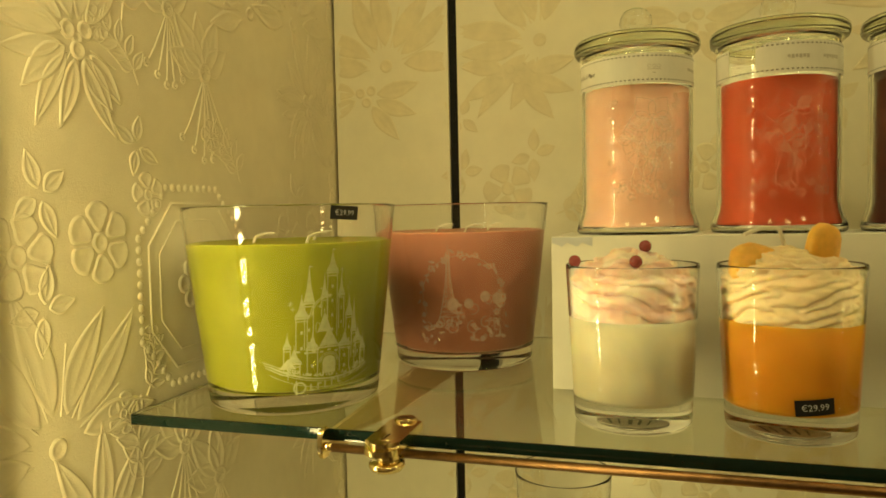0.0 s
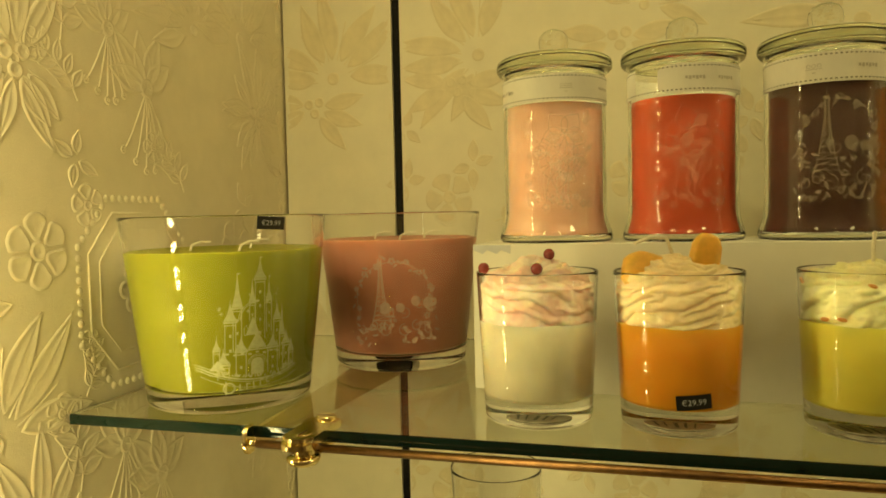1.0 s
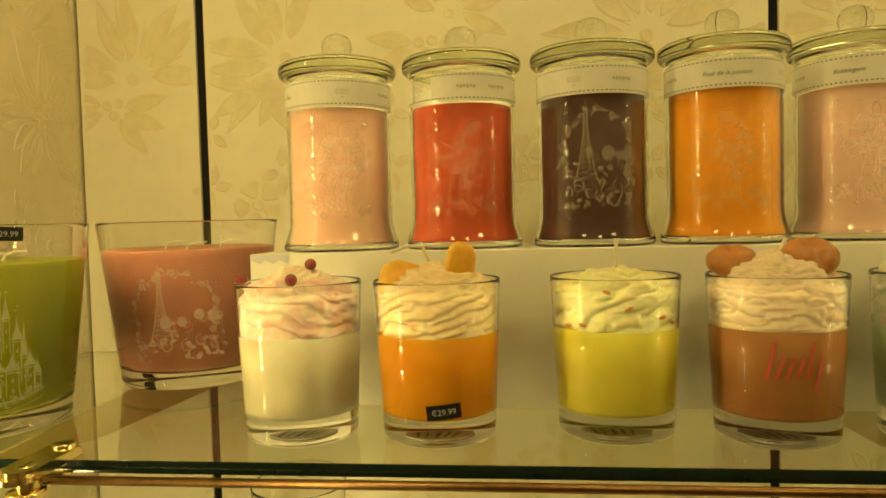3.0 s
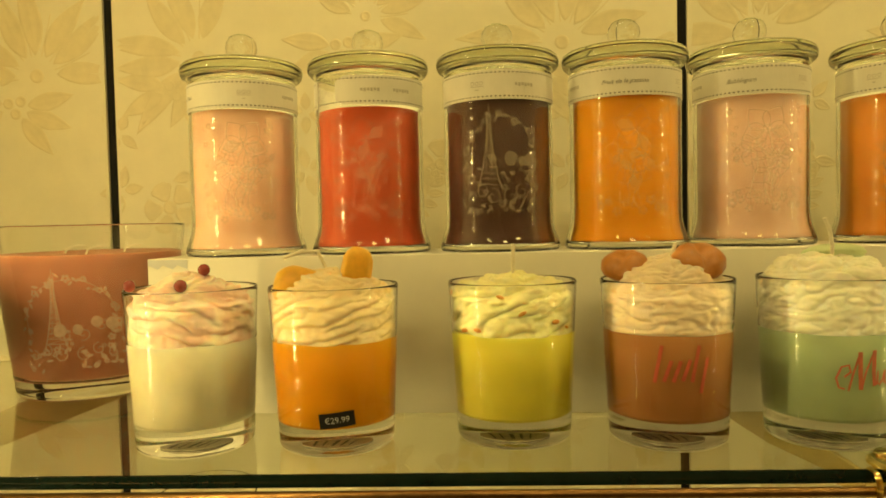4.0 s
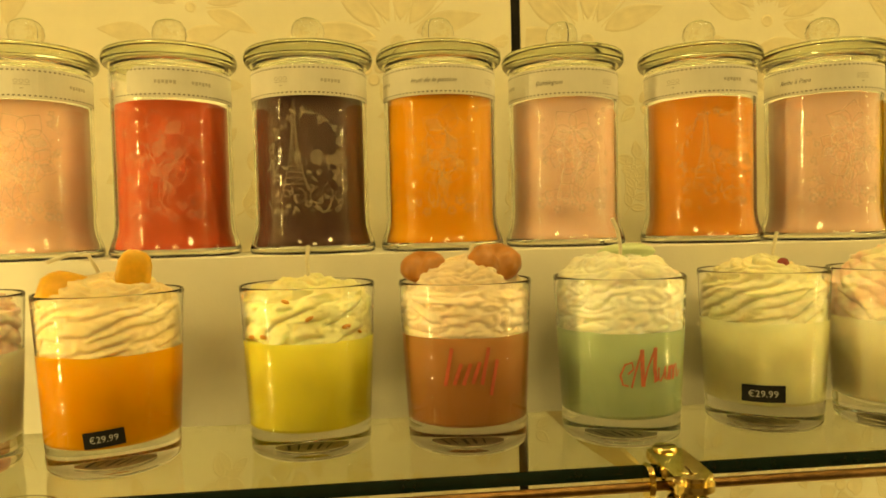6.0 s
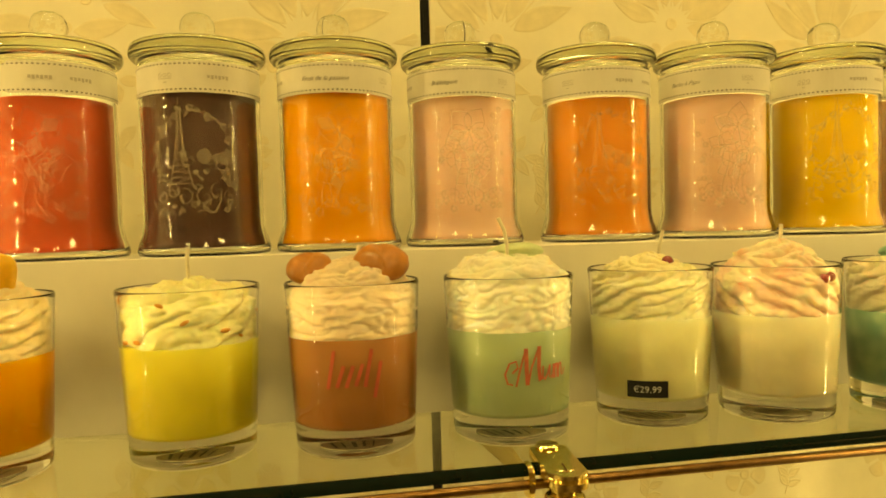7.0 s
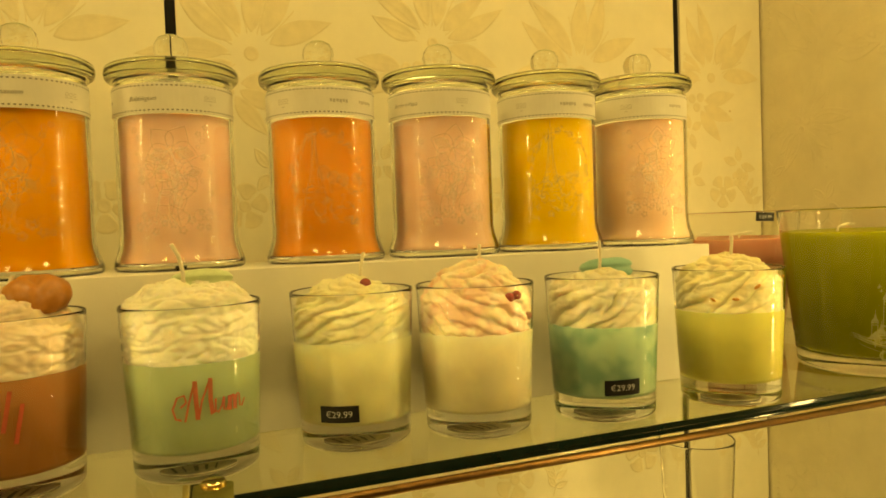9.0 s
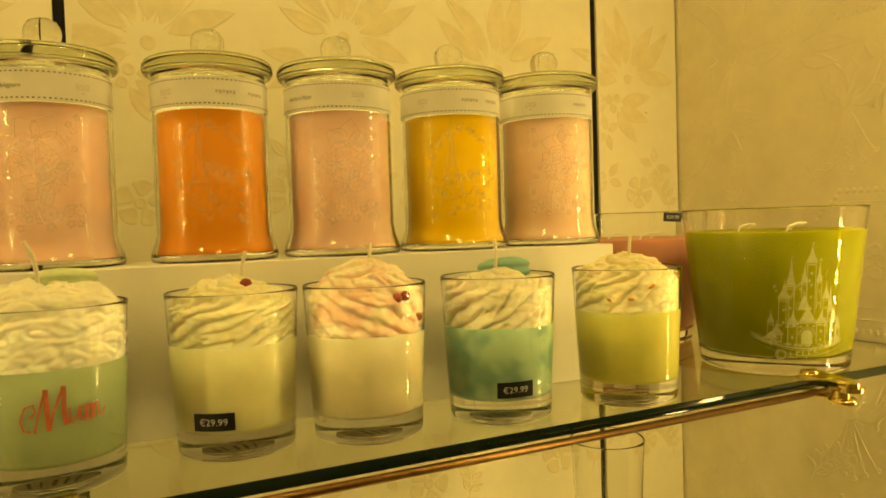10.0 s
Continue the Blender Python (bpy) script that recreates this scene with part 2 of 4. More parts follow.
    def spray(self, u, v, size, turn=0.0, h=0.0009):
        """A fan of long leaves out of one eyed flower, with tendrils."""
        for k, (a, length) in enumerate(((-72, 0.8), (-42, 1.0), (-14, 0.85), (16, 1.0), (44, 0.85), (74, 1.0), (104, 0.7))):
            aa = turn + radians(90 + a)
            self.leaf(u + math.cos(aa) * size * 0.24, v + math.sin(aa) * size * 0.24, aa, size * length, size * 0.27, h, 0.16 if k % 2 else -0.14)
            self.line([(u + math.cos(aa + 0.2) * size * t * 0.75, v + math.sin(aa + 0.2) * size * t * 0.75 + 0.1 * size * t * t) for t in (0.30, 0.5, 0.7, 0.9)], 0.0016, h * self.rnd.uniform(0.55, 0.75))
        self.disc(u, v, size * 0.085, h * 1.2)

    def branch(self, u, v, size, turn=0.0, h=0.0008):
        """A stem with small leaves in pairs and a flower at its end."""
        stem = [(u + math.cos(turn + 0.5 * t) * size * t, v + math.sin(turn + 0.5 * t) * size * t) for t in (0, 0.2, 0.4, 0.6, 0.8, 1.0)]
        self.line(stem, 0.0018, h)
        for i, (x, y) in enumerate(stem[1:5]):
            for sgn in (-1, 1):
                self.leaf(x, y, turn + 0.25 * i + sgn * 0.95, size * 0.36, size * 0.19, h)
        self.flower(stem[-1][0], stem[-1][1], size * 0.24, 5, turn, h)

    def beads(self, pts, r, gap, h=0.0012):
        for (x0, y0), (x1, y1) in zip(pts, pts[1:]):
            length = math.hypot(x1 - x0, y1 - y0)
            k = max(1, int(length / gap))
            for i in range(k):
                self.disc(x0 + (x1 - x0) * i / k, y0 + (y1 - y0) * i / k, r, h, 8, False)

    def medallion(self, u, v, w, hgt, h=0.001):
        def octo(k):
            a, b = w * k, hgt * k
            pts = [(-a, b * 0.5), (-a * 0.5, b), (a * 0.5, b), (a, b * 0.5), (a, -b * 0.5), (a * 0.5, -b), (-a * 0.5, -b), (-a, -b * 0.5)]
            return [(u + x, v + y) for x, y in pts + pts[:1]]
        self.beads(octo(1.0), 0.0035, 0.0085)
        self.line(octo(0.84), 0.0022, h)
        self.line(octo(0.66), 0.0016, h * 0.6)
        for i in range(6):
            a = TAU * i / 6
            self.disc(u + math.cos(a) * w * 0.22, v + math.sin(a) * w * 0.22, w * 0.12, h)
        self.disc(u, v, w * 0.12, h)

    def put(self, name, material, parent, to_world, label):
        ob = part(name, ([to_world(*p) for p in self.verts], self.faces), material, parent, label, True)
        ob["kind"] = "stuff"
        return ob


def four_leaves(rel, u, v, size, turn=0.0, h=0.0009):
    for i, a in enumerate((0.5, 1.7, 3.6, 4.9)):
        rel.leaf(u + 0.15 * size * math.cos(a + turn), v + 0.15 * size * math.sin(a + turn), a + turn, size * (1.0 if i % 2 else 0.85), size * 0.5, h)


def berries(rel, u, v, r, h=0.0009):
    for du, dv in ((-1.1, 0.6), (1.1, 0.9), (0.1, -1.2)):
        rel.disc(u + du * r, v + dv * r, r, h * 1.3)


def lily(rel, u, v, size, h=0.0009):
    """A lily with upright petals and long drooping stamens."""
    for a, k in ((2.3, 1.0), (1.75, 0.85), (1.2, 0.9), (0.65, 0.7), (2.9, 0.8)):
        rel.leaf(u, v, a, size * k, size * 0.42, h)
    for i, x in enumerate((-0.55, -0.3, -0.08, 0.12, 0.33, 0.55)):
        rel.line([(u + x * size * t ** 1.4, v - size * (1.25 - 0.6 * abs(x)) * t + 0.05 * size * math.sin(5 * t)) for t in (0.1, 0.3, 0.5, 0.7, 0.85, 1.0)], 0.0020, h * 0.9)
        rel.disc(u + x * size, v - size * (1.28 - 0.6 * abs(x)), 0.0038, h, 10)
    rel.disc(u, v, size * 0.16, h * 1.3)


def side_pattern(rel, y0, z0):
    """One repeat of the side walls' paper, about 0.36 m high, about y0 and z0."""
    rel.medallion(y0 + 0.161, z0 + 0.007, 0.068, 0.080)
    rel.flower(y0 - 0.015, z0 + 0.040, 0.029, 6, 0.2)
    rel.flower(y0 + 0.054, z0 + 0.046, 0.030, 6, 0.6)
    four_leaves(rel, y0 + 0.004, z0 + 0.079, 0.027, 0.2)
    four_leaves(rel, y0 + 0.003, z0 + 0.004, 0.027, -0.3)
    rel.spray(y0 + 0.009, z0 - 0.089, 0.092, -0.12)
    rel.spray(y0 + 0.041, z0 + 0.187, 0.060, 2.2)
    berries(rel, y0 + 0.041, z0 + 0.187, 0.0070)
    for a, k in ((2.95, 0.062), (3.75, 0.05), (1.9, 0.075), (1.4, 0.08), (0.9, 0.07), (5.2, 0.045)):
        rel.leaf(y0 + 0.041 + 0.012 * math.cos(a), z0 + 0.187 + 0.012 * math.sin(a), a, k, 0.021, bend=0.12)
    lily(rel, y0 + 0.185, z0 + 0.189, 0.062)
    rel.flower(y0 + 0.106, z0 + 0.081, 0.018, 5, 0.5)
    four_leaves(rel, y0 + 0.095, z0 + 0.118, 0.024, 0.9)
    rel.branch(y0 + 0.100, z0 + 0.165, 0.055, 1.9)
    rel.branch(y0 + 0.235, z0 + 0.095, 0.060, 1.9)
    lily(rel, y0 + 0.138, z0 - 0.128, 0.050)
    rel.branch(y0 + 0.085, z0 - 0.150, 0.070, 1.3)
    rel.branch(y0 + 0.215, z0 - 0.110, 0.065, 1.1)
    rel.spray(y0 + 0.262, z0 - 0.10, 0.075, 0.2)
    rel.flower(y0 + 0.270, z0 + 0.02, 0.024, 5, 0.0)
    rel.branch(y0 + 0.095, z0 - 0.075, 0.045, 0.9)
    rel.branch(y0 - 0.055, z0 - 0.02, 0.042, 2.7)


BACK_SPRAYS = ((-0.315, 1.670, 0.095, -0.25), (-0.129, 1.685, 0.090, 1.0), (0.06, 1.725, 0.070, -0.6), (0.276, 1.690, 0.095, 0.1), (0.488, 1.692, 0.095, 0.2), (0.700, 1.715, 0.085, -0.5),
               (0.905, 1.690, 0.095, 0.3), (1.118, 1.690, 0.085, -0.2))
BACK_FLOWERS = ((-0.168, 1.518, 0.030), (0.045, 1.535, 0.026), (0.14, 1.56, 0.028), (0.335, 1.530, 0.029), (0.474, 1.526, 0.026), (0.60, 1.535, 0.028), (0.79, 1.530, 0.028), (0.985, 1.535, 0.028), (1.135, 1.53, 0.024))


def back_pattern(rel, dz, h):
    """One repeat of the back panels' paper."""
    for x, z, size, turn in BACK_SPRAYS:
        rel.spray(x, z + dz, size, turn, h)
        berries(rel, x - 0.027, z + dz - 0.034, 0.0065, h)
        for a in (0.1, -0.45, -1.0, 2.9, 3.5):
            rel.leaf(x - 0.027 + 0.014 * math.cos(a), z + dz - 0.034 + 0.014 * math.sin(a), a, 0.056, 0.021, h, 0.1)
    for x, z, r in BACK_FLOWERS:
        rel.flower(x, z + dz, r, 5, 3 * x, h)
        four_leaves(rel, x + 0.030, z + dz + 0.038, 0.027, x, h)
        four_leaves(rel, x - 0.055, z + dz + 0.020, 0.026, 2 * x, h)
        four_leaves(rel, x - 0.055, z + dz + 0.085, 0.024, 2 * x + 1, h)
        rel.branch(x + 0.055, z + dz - 0.03, 0.055, 0.4 + x, h)


# ---- the setting ----
def wall(name, x0, y0, z0, x1, y1, z1, material, label):
    return tagged(part(name, box(x0, y0, z0, x1, y1, z1), material), label, "wall", kind="structure")


west = wall("wall_west", LEFT - 0.02, 0.25, 0.9, LEFT, BACK + 0.03, 2.25, PAPER_WALL, "yellowish side wall in embossed floral wallpaper")
east = wall("wall_east", RIGHT, 0.25, 0.9, RIGHT + 0.02, BACK + 0.03, 2.25, PAPER_WALL, "yellowish side wall in embossed floral wallpaper beside the shelf")
rel = Relief()
for zz in (1.07, 1.43, 1.79, 2.15):
    for yy in (0.39, 0.73):
        side_pattern(rel, yy, zz)
keep = [f for f in rel.faces if all(0.255 < rel.verts[i][0] < BACK - 0.002 and 0.91 < rel.verts[i][1] < 2.24 for i in f)]
rel.faces = keep
rel.put("relief", PAPER_WALL, west, lambda u, v, h: (LEFT + h, u, v), "raised floral relief")
rel.put("relief", PAPER_WALL, east, lambda u, v, h: (RIGHT - 0.55 * h, u, v), "raised floral relief")

edges = [LEFT] + list(STRIPS) + [RIGHT]
for k in range(4):
    a = edges[k] + (0.0055 if k else 0.0030)
    b = edges[k + 1] - (0.0055 if k < 3 else 0.0030)
    panel = wall("wall_north_%d" % (k + 1), a, BACK, 0.9, b, BACK + 0.018, 2.25, PAPER_BACK, "cream back panel papered with a satin floral pattern")
    if k == 3:
        for du, dz, r in ((1.150, 1.644, 0.0018), (1.105, 1.71, 0.0009), (1.175, 1.52, 0.0008)):
            part("scuff", ([(du + r * math.cos(TAU * i / 7) * (1 + 0.3 * (i % 2)), BACK - 0.0003, dz + 0.6 * r * math.sin(TAU * i / 7)) for i in range(7)], [tuple(range(7))]), ARM, panel, "small brown scuff")
    rel = Relief()
    for dz in (-0.36, 0.0, 0.36):
        back_pattern(rel, dz, 0.0004)
    rel.faces = [f for f in rel.faces if all(a + 0.002 < rel.verts[i][0] < b - 0.002 and 0.91 < rel.verts[i][1] < 2.24 for i in f)]
    rel.put("relief", PAPER_SATIN, panel, lambda u, v, h: (u, BACK - h - 0.0001, v), "satin floral relief")
wall("wall_behind", LEFT - 0.02, BACK + 0.03, 0.9, RIGHT + 0.02, BACK + 0.05, 2.25, BLACK, "dark backing behind the panels")

for sx in STRIPS:
    bm = box(sx - 0.0052, BACK + 0.004, 0.9, sx + 0.0052, BACK + 0.028, 2.25)
    ch = tagged(part("slotted_channel", bm, BLACK), "black slotted metal channel between the back panels", "channel", "wall channels", "structure")
    for i in range(26):
        part("slot", box(sx - 0.0015, BACK + 0.0028, 0.95 + i * 0.05, sx + 0.0015, BACK + 0.0042, 0.975 + i * 0.05), BLACK, ch)

# The rest of the cabinet and the shop round it, which close the place
tagged(part("ceiling", box(LEFT - 0.02, 0.25, 2.25, RIGHT + 0.02, BACK + 0.05, 2.29), PLASTER), "plain cabinet top over the shelves", "ceiling", kind="structure")
tagged(part("cabinet_base", box(LEFT - 0.02, 0.25, 0.0, RIGHT + 0.02, BACK + 0.05, 0.9), PAPER_BACK), "plain cream papered base under the shelves", "cabinet", kind="structure")
tagged(part("floor", box(-2.4, -2.6, -0.05, 3.2, 1.0, 0.0), WOODFLOOR), "dark shop floor", "floor", kind="structure")
tagged(part("shop_ceiling", box(-2.4, -2.6, 2.8, 3.2, 1.0, 2.85), PLASTER), "plain shop ceiling", "ceiling", kind="structure")
for nm, b in (("wall_south", (-2.4, -2.65, 0, 3.2, -2.6, 2.8)), ("wall_shop_west", (-2.45, -2.6, 0, -2.4, 1.0, 2.8)), ("wall_shop_east", (3.2, -2.6, 0, 3.25, 1.0, 2.8)),
              ("wall_shop_north", (-2.4, 0.95, 0, 3.2, 1.0, 2.8))):
    wall(nm, *b, PLASTER, "plain warm plaster wall of the shop")


# ---- vertical lamp strips ----
def lamp_strip(x, y, facing):
    ob = thing("lamp_strip", x, y, 1.13, facing, "slim vertical profile with a row of small warm lamps", "lamp", "lamp strips")
    part("profile", box(-0.023, -0.004, 0, 0.023, 0.0, 0.66, 0.001), DULLBRASS, ob)
    for sgn in (-1, 1):
        part("profile_side", box(sgn * 0.0222 - 0.0008, 0.0, 0, sgn * 0.0222 + 0.0008, 0.0060, 0.66), DULLBRASS, ob)
    rnd = random.Random(4)
    z = 0.02
    while z < 0.62:
        for i in range(rnd.choice((1, 2, 2, 3, 5))):
            long = rnd.choice((0.005, 0.006, 0.008))
            part("lamp", ([(sx * 0.0115, 0.0015, z + (long if up else 0)) for sx, up in ((-1, 0), (-1, 1), (1, 1), (1, 0))], [(0, 1, 2, 3)]), LAMP, ob)
            z += long + 0.0045
        z += rnd.choice((0.005, 0.009, 0.018))


lamp_strip(LEFT + 0.030, 0.315, -48)
lamp_strip(RIGHT - 0.030, 0.26, 48)

# Unseen fill bar added in the cabinet's top to brighten the back wall
ob = thing("top_lamp", 0.41, 0.50, 2.25, 0, "long slim warm fill lamp bar added unseen under the cabinet top", "lamp")
part("housing", box(-0.72, -0.02, -0.022, 0.72, 0.02, 0.0, 0.002), DULLBRASS, ob)
part("diffuser", box(-0.71, -0.014, -0.026, 0.71, 0.014, -0.0222), FILL_BAR, ob)
# Shop ceiling lamps behind the camera: unseen, added as soft front fill
for x in (-0.6, 0.4, 1.4):
    ob = thing("ceiling_lamp", x, -0.9, 2.8, 0, "round warm fill lamp added unseen on the shop ceiling", "lamp", "ceiling lamps")
    part("rim", lathe([(0.19, 0), (0.19, -0.03), (0.172, -0.03), (0.172, 0)], 32), BRASS, ob)
    part("diffuser", lathe([(0.0, -0.02), (0.171, -0.02)], 32), FILL_SOFT, ob)


# ---- glass shelf and its brass ----
shelf = thing("glass_shelf", 0, 0, 0, 0, "clear glass shelf plate with dark green edges on brass brackets", "shelf")
bm = box(LEFT + 0.004, FRONT + 0.001, SHELF - 0.008, RIGHT - 0.004, BACK - 0.004, SHELF, 0.0006, 1)
plate = clear(part("plate", bm, PLATE, shelf))
sharp(part("front_edge", box(LEFT + 0.004, FRONT, SHELF - 0.0079, RIGHT - 0.004, FRONT + 0.0009, SHELF - 0.0001, 0.0004, 2), EDGE, shelf, "dark green polished front edge"))
for x in (LEFT + 0.0034, RIGHT - 0.0040):
    part("side_edge", box(x, FRONT + 0.001, SHELF - 0.0079, x + 0.0005, BACK - 0.004, SHELF - 0.0001), EDGE, shelf, "dark green polished side edge")

low = thing("glass_shelf", 0, 0, 0, 0, "lower clear glass shelf plate", "shelf")
bm = box(LEFT + 0.004, FRONT + 0.02, 1.042, RIGHT - 0.004, BACK - 0.004, 1.05, 0.0008, 1)
clear(part("plate", bm, PLATE, low))

for k, sx in enumerate(STRIPS):
    ob = thing("shelf_bracket", sx, 0, 0, 0, "slim bronze shelf bracket with a polished brass nose", "bracket", "shelf brackets")
    prof = [(BACK + 0.006, 1.3385), (BACK + 0.006, 1.296), (0.60, 1.312), (FRONT + 0.0, 1.3310), (FRONT + 0.0, 1.3385)]
    bm = bmesh.new()
    shift = (0.012, -0.010, 0.0)[k]
    vs = [[bm.verts.new((dx + shift * (BACK - y) / (BACK - FRONT), y, z)) for y, z in prof] for dx in (-0.0016, 0.0016)]
    bm.faces.new(vs[0])
    bm.faces.new(vs[1][::-1])
    for i in range(5):
        j = (i + 1) % 5
        bm.faces.new((vs[0][i], vs[1][i], vs[1][j], vs[0][j]))
    bmesh.ops.recalc_face_normals(bm, faces=bm.faces[:])
    part("arm", bm, ARM, ob)
    if k < 2:
        bm = bmesh.new()
        loop = [(FRONT - 0.0012, 1.3492), (FRONT - 0.0080, 1.3492)] + [(FRONT - 0.0080 - 0.0055 * math.sin(a), 1.3392 + 0.0100 * math.cos(a)) for a in [math.pi * i / 10 for i in range(1, 10)]] + [(FRONT - 0.0080, 1.3292), (FRONT - 0.0012, 1.3292)]
        near, far = [[bm.verts.new((shift + dx, y, z)) for y, z in loop] for dx in (-0.0018, 0.0018)]
        bm.faces.new(near)
        bm.faces.new(far[::-1])
        for i in range(len(loop)):
            j = (i + 1) % len(loop)
            bm.faces.new((near[i], far[i], far[j], near[j]))
        bmesh.ops.recalc_face_normals(bm, faces=bm.faces[:])
        bmesh.ops.bevel(bm, geom=[e for e in bm.edges if len({round(v.co.x, 6) for v in e.verts}) == 1], offset=0.0006, segments=2, affect="EDGES")
        sharp(part("nose", bm, BRASS, ob, "rounded polished brass nose"))

rail = thing("front_rail", 0, FRONT - 0.0085, 1.3375, 0, "thin brown brass rail along the glass shelf's front", "rail")
part("rod", tube([(STRIPS[0] + 0.013, 0, 0), (0.4, 0, 0), (1.03, 0, 0)], 0.0029, 12), DULLBRASS, rail, "", True)
for x in (STRIPS[0] + 0.0165, 1.030):
    part("end_cap", tube([(x - 0.003, 0, 0), (x, 0, 0), (x + 0.003, 0, 0)], 0.0030, 14), BRASS, rail, "brass end cap", True)


def slotted_screw(parent, x, y, z, r, tall, turn):
    part("screw", lathe([(0.0, z + tall), (r - 0.0010, z + tall), (r - 0.0002, z + tall - 0.0006), (r, z + tall - 0.0014), (r, z - 0.001)], 28, cx=x, cy=y), BRASS, parent, smooth=False)
    c, q = math.cos(turn) * r * 0.9, math.sin(turn) * r * 0.9
    part("screw_slot", ([(x - c - q * 0.1, y - q + c * 0.1, z + tall + 0.0002), (x - c + q * 0.1, y - q - c * 0.1, z + tall + 0.0002),
                         (x + c + q * 0.1, y + q - c * 0.1, z + tall + 0.0002), (x + c - q * 0.1, y + q + c * 0.1, z + tall + 0.0002)], [(0, 1, 2, 3)]), DULLBRASS, parent)


def clamp(x, y, turn=0.0):
    ob = thing("rail_clamp", x, y, SHELF, turn, "polished brass clamp with two slotted screws gripping the glass shelf", "clamp", "rail clamps")
    bm = bmesh.new()
    n, w, y0, y1 = 12, 0.0112, -0.0250, 0.0190
    loop = [(w * math.cos(math.pi * i / n), y1 + w * math.sin(math.pi * i / n)) for i in range(n + 1)]
    loop += [(-w * math.cos(math.pi * i / n), y0 - w * math.sin(math.pi * i / n)) for i in range(n + 1)]
    lo = [bm.verts.new((a, b, 0.0006 if b > 0.006 else -0.0008)) for a, b in loop]
    hi = [bm.verts.new((a, b, 0.0062)) for a, b in loop]
    bm.faces.new(hi)
    bm.faces.new(lo[::-1])
    for i in range(len(loop)):
        j = (i + 1) % len(loop)
        bm.faces.new((lo[i], lo[j], hi[j], hi[i]))
    rim = [e for e in bm.edges if all(v.co.z > 0.0055 for v in e.verts)]
    bmesh.ops.bevel(bm, geom=rim, offset=0.0034, segments=6, affect="EDGES")
    sharp(part("plate", bm, BRASS, ob), 50)
    slotted_screw(ob, 0, 0.0190, 0.0056, 0.0074, 0.0026, 0.1)
    slotted_screw(ob, 0, -0.0180, 0.0056, 0.0066, 0.0009, 1.5)
    part("post", lathe([(0.0072, -0.0090), (0.0072, -0.0006)], 20, cy=-0.016), BRASS, ob, smooth=True)
    part("foot", lathe([(0.0, -0.0152), (0.0060, -0.0150), (0.0098, -0.0136), (0.0114, -0.0112), (0.0112, -0.0094), (0.0100, -0.0086), (0.0, -0.0084)], 32, cy=-0.018), BRASS, ob, smooth=True)
    part("jaw", box(-0.006, -0.010, -0.0125, 0.006, 0.022, -0.0087, 0.0012, 2), BRASS, ob)


clamp(-0.167, 0.4535)
clamp(0.412, 0.4515, -4)
clamp(0.994, 0.4460, -11)

# White plinth that carries the jars
RISER = 1.471
riser = thing("display_plinth", 0.3915, 0.5855, SHELF, -1.74, "long white painted board plinth under the candle jars", "plinth")
H = RISER - SHELF
sharp(part("front_board", box(-0.4777, 0.0, 0.0002, 0.4777, 0.006, H, 0.0008, 2), BOARD, riser))
sharp(part("top_board", box(-0.4777, 0.0061, H - 0.005, 0.4777, 0.118, H - 0.0002, 0.0005, 1), BOARD, riser))
sharp(part("back_board", box(-0.4777, 0.112, 0.0002, 0.4777, 0.118, H - 0.0052, 0.0006, 1), BOARD, riser))
part("torn_tape", ([(-0.4770 + 0.004 * i, -0.0004, H - 0.0008 - (0.0 if j else 0.0042 + 0.0016 * (i % 3))) for i in range(9) for j in (0, 1)], [(2 * i, 2 * i + 2, 2 * i + 3, 2 * i + 1) for i in range(8)]), TAGWHITE, riser, "torn strip of pale tape")
for sgn in (-1, 1):
    sharp(part("end_board", box(sgn * 0.4745 - 0.003, 0.0062, 0.0002, sgn * 0.4745 + 0.003, 0.1118, H - 0.0052, 0.0006, 1), BOARD, riser))


# ---- candle jars on the plinth ----
def blossom(s, z, r, petals=5, turn=0.0):
    return join(*[patch([(s + math.cos(a) * r * 0.62 + r * 0.38 * math.cos(b), z + math.sin(a) * r * 0.62 + r * 0.38 * math.sin(b)) for b in (0, 1.05, 2.1, 3.14, 4.2, 5.2)]) for a in [turn + TAU * i / petals for i in range(petals)]])


def blade(s, z, a, ln, wd):
    c, q = math.cos(a), math.sin(a)
    return patch([(s + c * ln * t - q * wd * h, z + q * ln * t + c * wd * h) for t, h in ((0, 0), (0.25, 0.42), (0.55, 0.5), (0.85, 0.24), (1, 0), (0.85, -0.24), (0.55, -0.5), (0.25, -0.42))])


def scroll(s, z, r, a0, way, width=0.0007):
    return stroke([(s + r * (1 - i / 22) * math.cos(a0 + way * i * 0.40), z + r * (1 - i / 22) * math.sin(a0 + way * i * 0.40)) for i in range(20)], width)


